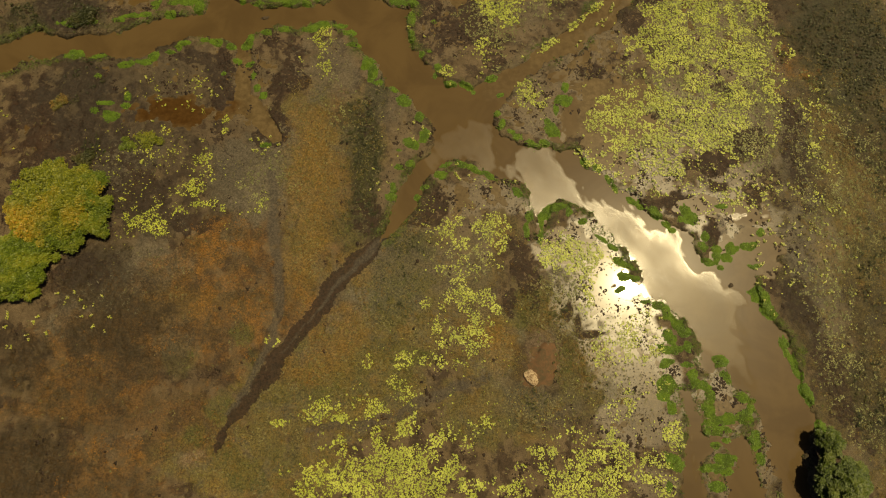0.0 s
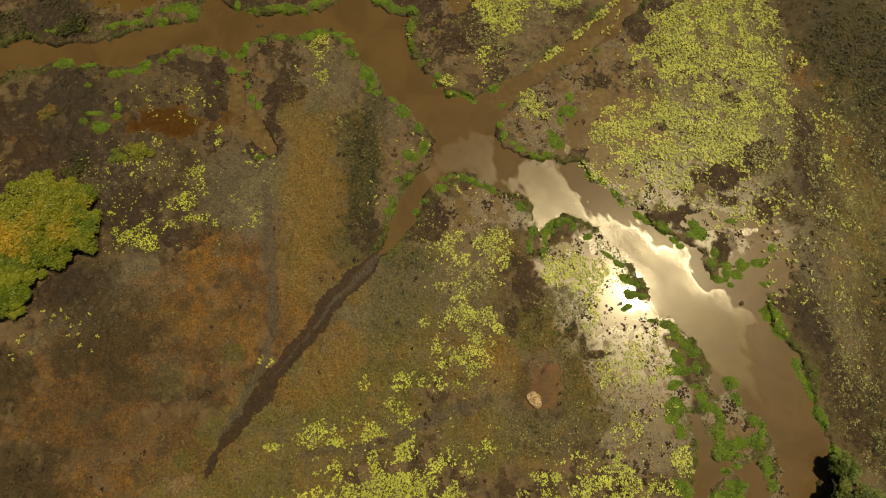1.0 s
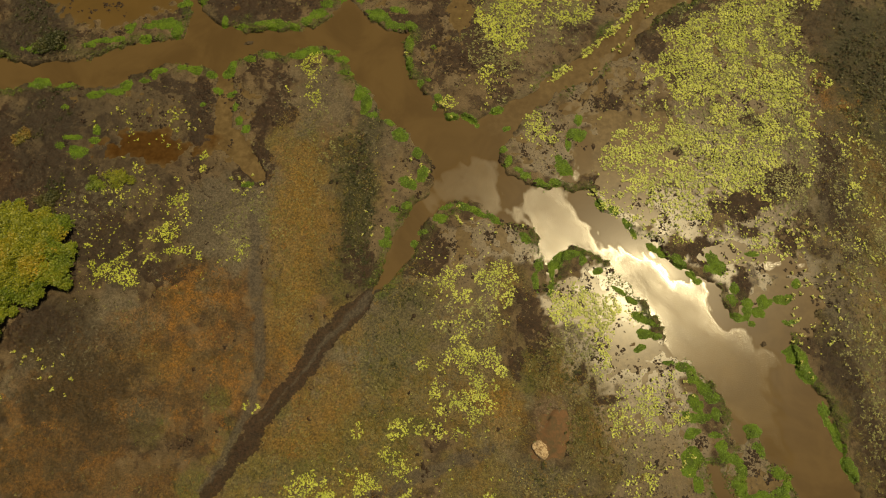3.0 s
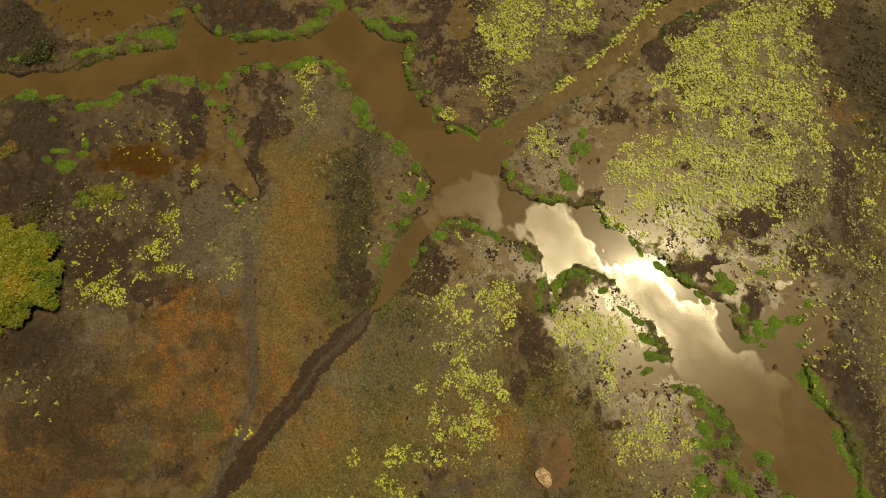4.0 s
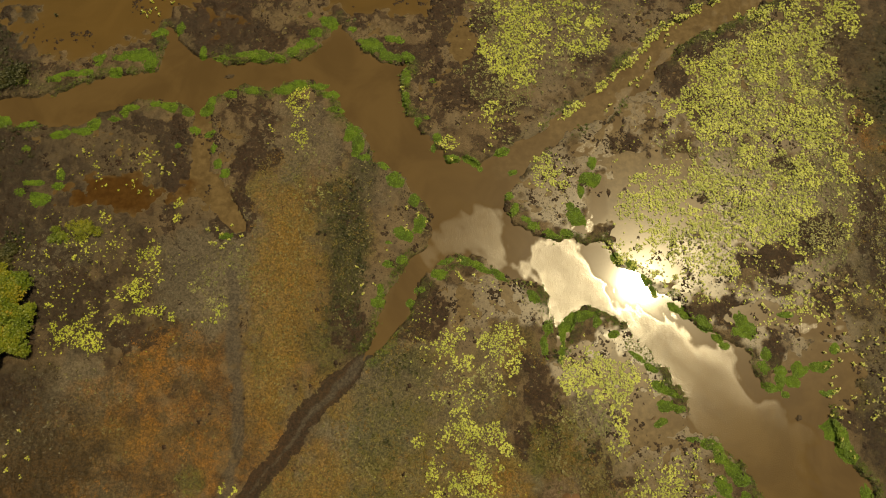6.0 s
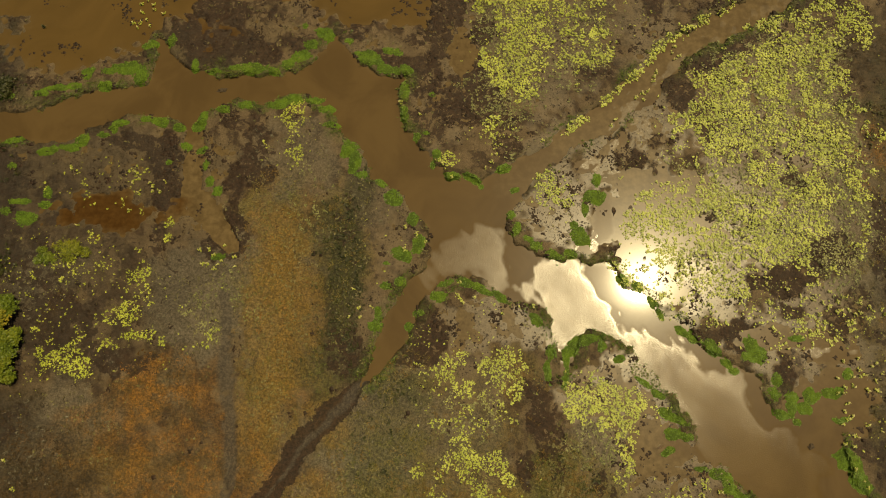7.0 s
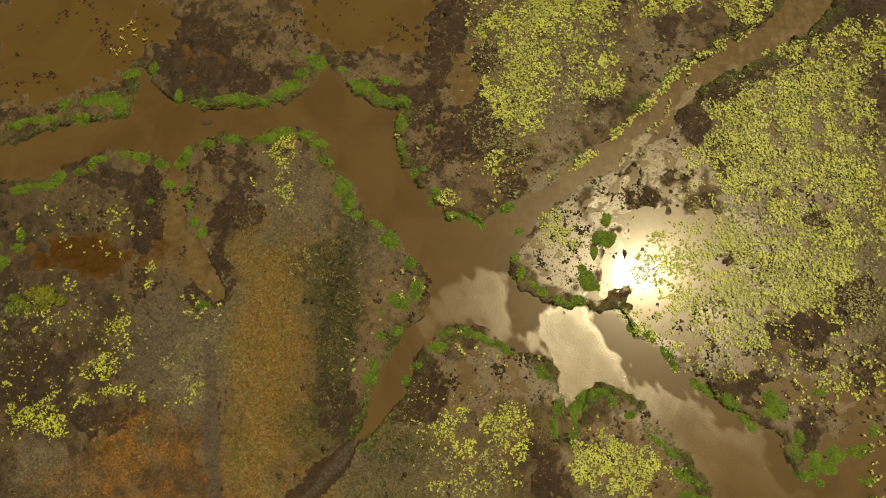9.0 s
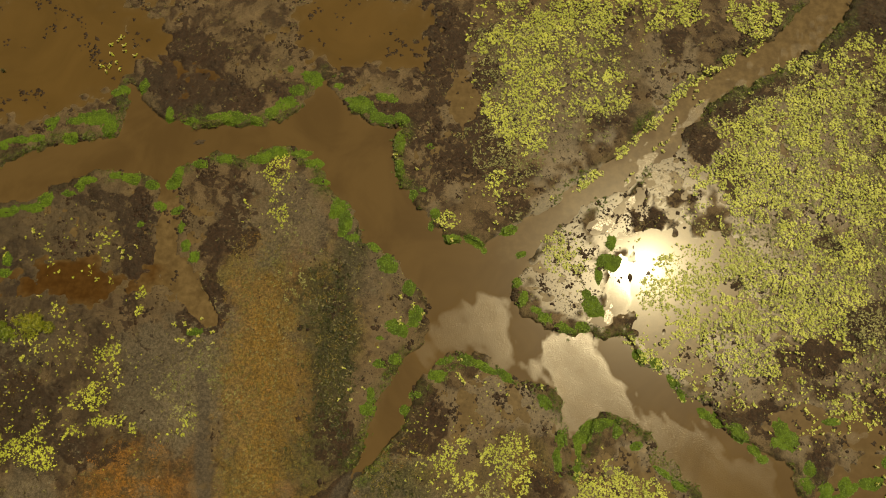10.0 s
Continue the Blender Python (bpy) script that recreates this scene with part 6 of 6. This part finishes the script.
def tree(name, x, y, tall, spread, material, label, seed, lobes=40, leaf=0.22, each=170, squash=0.55, lumps=(0.17, 0.30), rim=None):
    rng = np.random.RandomState(seed)
    z = float(height(np.array([x]), np.array([y]))[0]) - 0.1
    base = new(name)
    base.matrix_world = pose(x, y, z)
    tagged(base, label, name)
    centres = []
    for k in range(lobes):
        a, r = k * 2.4 + rng.uniform(-0.4, 0.4), spread * math.sqrt((k + 0.5) / lobes) * rng.uniform(0.8, 1.08)
        centres.append((r * math.cos(a), r * math.sin(a) * 0.9, tall * (1 - squash * (r / spread) ** 2) * rng.uniform(0.90, 1.02)))
    bm = bmesh.new()
    fork = (0.0, 0.0, tall * 0.35)
    limb(bm, (0, 0, 0), fork, 0.05 * tall, 0.035 * tall, rng)
    trunk = part("trunk", bm, BARK, base)
    for c in centres[::max(2, lobes // 14)]:
        bm = bmesh.new()
        limb(bm, fork, c, 0.025 * tall, 0.006 * tall, rng)
        part("limb", bm, BARK, trunk)
    templates = [leaf_fan(np.random.RandomState(seed + 5 + k), 4, leaf, leaf * 0.55, (-15, 60)) for k in range(5)]
    pos, outer = [], []
    for c in centres:
        lump = spread * rng.uniform(*lumps)
        v = rng.normal(size=(each, 3))
        v /= np.linalg.norm(v, axis=1)[:, None]
        v[:, 2] = np.abs(v[:, 2]) * 1.1 - 0.25
        rind = rim and math.hypot(c[0] + 0.25 * spread, c[1] - 0.1 * spread) > spread * rng.uniform(0.72, 1.0)
        (outer if rind else pos).append(np.array(c) + v * lump * rng.uniform(0.6, 1.05, (each, 1)) * np.array((1, 1, 0.8)))
    if outer:
        outer = np.concatenate(outer)
        ob = scattered("crown_rim", templates, outer, rng.uniform(0.7, 1.3, len(outer)), rim, rng, base)
        tagged(ob, "greener leaves round the gold crown")
    pos = np.concatenate(pos)
    scattered("crown", templates, pos, rng.uniform(0.7, 1.3, len(pos)), material, rng, base)
    return base


tree("thicket", -33.4, 2.6, 1.9, 4.5, TREE_GOLD, "broad low gold-green thicket beside the dry grass", 71, 240, 0.17, 110, squash=0.6, lumps=(0.07, 0.16), rim=TREE_GREEN)
tree("thicket", -36.6, -2.8, 1.8, 3.2, TREE_GREEN, "low olive green thicket beside a larger gold one", 72, 150, 0.17, 100, squash=0.6, lumps=(0.08, 0.17))
tree("tree", 31.1, -17.8, 2.0, 1.15, DARK_GREEN, "small dark green tree at the river bank", 73, 22, 0.16, 170)
tree("tree", 31.4, -20.8, 2.9, 2.2, DARK_GREEN, "rounded dark green tree leaning over the river bank", 74, 70, 0.16, 180, lumps=(0.12, 0.22))


# ---- single plants and small things ----
def bush(name, x, y, tall, spread, material, label, seed):
    rng = np.random.RandomState(seed)
    z = max(float(height(np.array([x]), np.array([y]))[0]), 0.0) - 0.03
    bm = bmesh.new()
    tips = [(spread * 0.7 * math.cos(a), spread * 0.7 * math.sin(a), tall * 0.7) for a in np.linspace(0, 6.283, 8)[:-1]]
    for t in tips:
        limb(bm, (0, 0, 0), t, 0.03, 0.008, rng, 3, 5)
    me = bpy.data.meshes.new(name)
    bm.to_mesh(me)
    bm.free()
    me.materials.append(BARK)
    ob = new(name, me)
    ob.matrix_world = pose(x, y, z)
    n = int(420 * spread * spread) + 60
    # a few uneven sprays, not one round head
    sprays = rng.normal(0, 0.42 * spread, (6, 2))
    reach = spread * rng.uniform(0.25, 0.55, 6)
    which = rng.randint(0, 6, n)
    a, r = rng.uniform(0, 6.283, n), reach[which] * np.sqrt(rng.uniform(0, 1, n))
    px, py = sprays[which, 0] * 1.3 + r * np.cos(a) * 1.5, sprays[which, 1] + r * np.sin(a)
    pos = np.stack([px, py, tall * (0.25 + 0.75 * cloud(x + px, y + py, 0.7, 5, 3)) * rng.uniform(0.5, 1, n)], 1)
    scattered("foliage", [leaf_fan(np.random.RandomState(seed + k), 6, 0.16, 0.06, (0, 60)) for k in range(4)], pos, rng.uniform(0.7, 1.2, n), material, rng, ob)
    return tagged(ob, label, "bush")


bush("bush", -26.6, 9.1, 0.4, 0.8, TREE_GOLD, "golden yellow leafy bush in the wet marsh", 81)
bush("bush", -28.7, 8.8, 0.35, 0.7, TREE_GREEN, "olive green leafy bush in the wet marsh", 82)
bush("bush", -32.0, 7.2, 0.4, 1.0, SCRUB_LEAF, "dark olive bush beside the gold thicket", 83)
bush("bush", -35.4, 13.0, 0.4, 0.7, OLIVE_GRASS, "withered straw-brown bush in dark marsh", 84)
bush("bush", -34.0, 21.6, 0.4, 1.3, SCRUB_LEAF, "dark olive scrubby bush on the river bank", 85)


def flowering_shrub(seed):
    """A small shrub: stems, leaves, and paler flower heads."""
    rng = np.random.RandomState(seed)
    bm = bmesh.new()
    for a in np.linspace(0, 6.283, 6)[:-1]:
        limb(bm, (0, 0, -0.05), (0.1 * math.cos(a), 0.1 * math.sin(a), 0.15), 0.008, 0.004, rng, 2, 4)
    me = bpy.data.meshes.new("flowering_shrub")
    bm.to_mesh(me)
    bm.free()
    me.materials.append(BARK)
    ob = new("flowering_shrub", me)
    n = rng.randint(3, 7)
    pos = np.stack([rng.uniform(-0.13, 0.13, n), rng.uniform(-0.13, 0.13, n), rng.uniform(0.0, 0.06, n)], 1)
    scattered("foliage", SHRUB, pos, rng.uniform(0.55, 0.8, n), YELLOW_LEAF, rng, ob)
    scattered("flower_head", FLOWERS, pos[:1] + np.array((0, 0, 0.14)), np.array([1.1]), PALE_FLOWER, rng, ob)
    return tagged(ob, "single yellow-green shrub with pale flower heads in shallow water", "shrub", "single flowering shrubs")


FLOWERS = tufts(700, 4, 6, 0.09, 0.06, (10, 50), 0.05)
models = [flowering_shrub(900 + k) for k in range(8)]
rng = np.random.RandomState(33)
px, py = jittered(0.6, rng)
w = patches(SPARSE, px, py, 33)
ok = (rng.rand(len(px)) < 1.0 * w * smooth(0.4, 0.7, cloud(px, py, 2.0, 34))) & (shore(px, py) < -0.1)
chosen = rng.permutation(np.nonzero(ok)[0])[:283]
px = np.concatenate([px[chosen], [x for x, y in CREEK_SHRUBS]])
py = np.concatenate([py[chosen], [y for x, y in CREEK_SHRUBS]])
pz = np.maximum(height(px, py), 0.0)
for k, (x, y, z) in enumerate(zip(px, py, pz)):
    at = pose(x, y, z, 0, 0, rng.uniform(0, 360))
    if k < len(models):
        models[k].matrix_world = at
    else:
        copy_thing(models[k % len(models)], at)


def heap(name, x, y, rx, ry, tall, material, label, category, seed, turn=0, rough=0.5, lift=0.0, gentle=1):
    """A lumpy low heap; gentle: how far its foot runs out flat."""
    bm = bmesh.new()
    bmesh.ops.create_icosphere(bm, subdivisions=4, radius=1.0)
    for v in bm.verts:
        k = 0.85 + rough * noise.fractal(v.co * 1.6 + Vector((seed, 0, 0)), 1.0, 2.0, 4)
        v.co = Vector((v.co.x * rx * k, v.co.y * ry * k, (max(v.co.z, 0.0) ** gentle - 0.3 * max(-v.co.z, 0.0)) * tall * k))
    for face in bm.faces:
        face.smooth = True
    me = bpy.data.meshes.new(name)
    bm.to_mesh(me)
    bm.free()
    me.materials.append(material)
    ob = new(name, me)
    ob.matrix_world = pose(x, y, max(float(height(np.array([x]), np.array([y]))[0]), 0.0) + lift, 0, 0, turn)
    return tagged(ob, label, category)


heap("earth_mound", 8.2, -11.6, 2.3, 3.4, 0.36, RED_EARTH, "low mound of dug reddish earth on the marsh", "earth mound", 3.4, -22, rough=0.3, gentle=3)
heap("sand_heap", SAND[0][0], SAND[0][1], 0.68, 0.86, 0.34, PALE_SAND, "pale heap of dug sand on reddish earth", "sand heap", 3, 25, rough=0.22, lift=0.06, gentle=1.2)
heap("driftwood", -17.2, 22.2, 0.42, 0.2, 0.1, BARK, "dark clump of driftwood floating in the river", "driftwood", 5, 10)
heap("driftwood", 25.4, -4.6, 0.3, 0.2, 0.1, BARK, "dark clump of driftwood floating in the river", "driftwood", 6, 40)
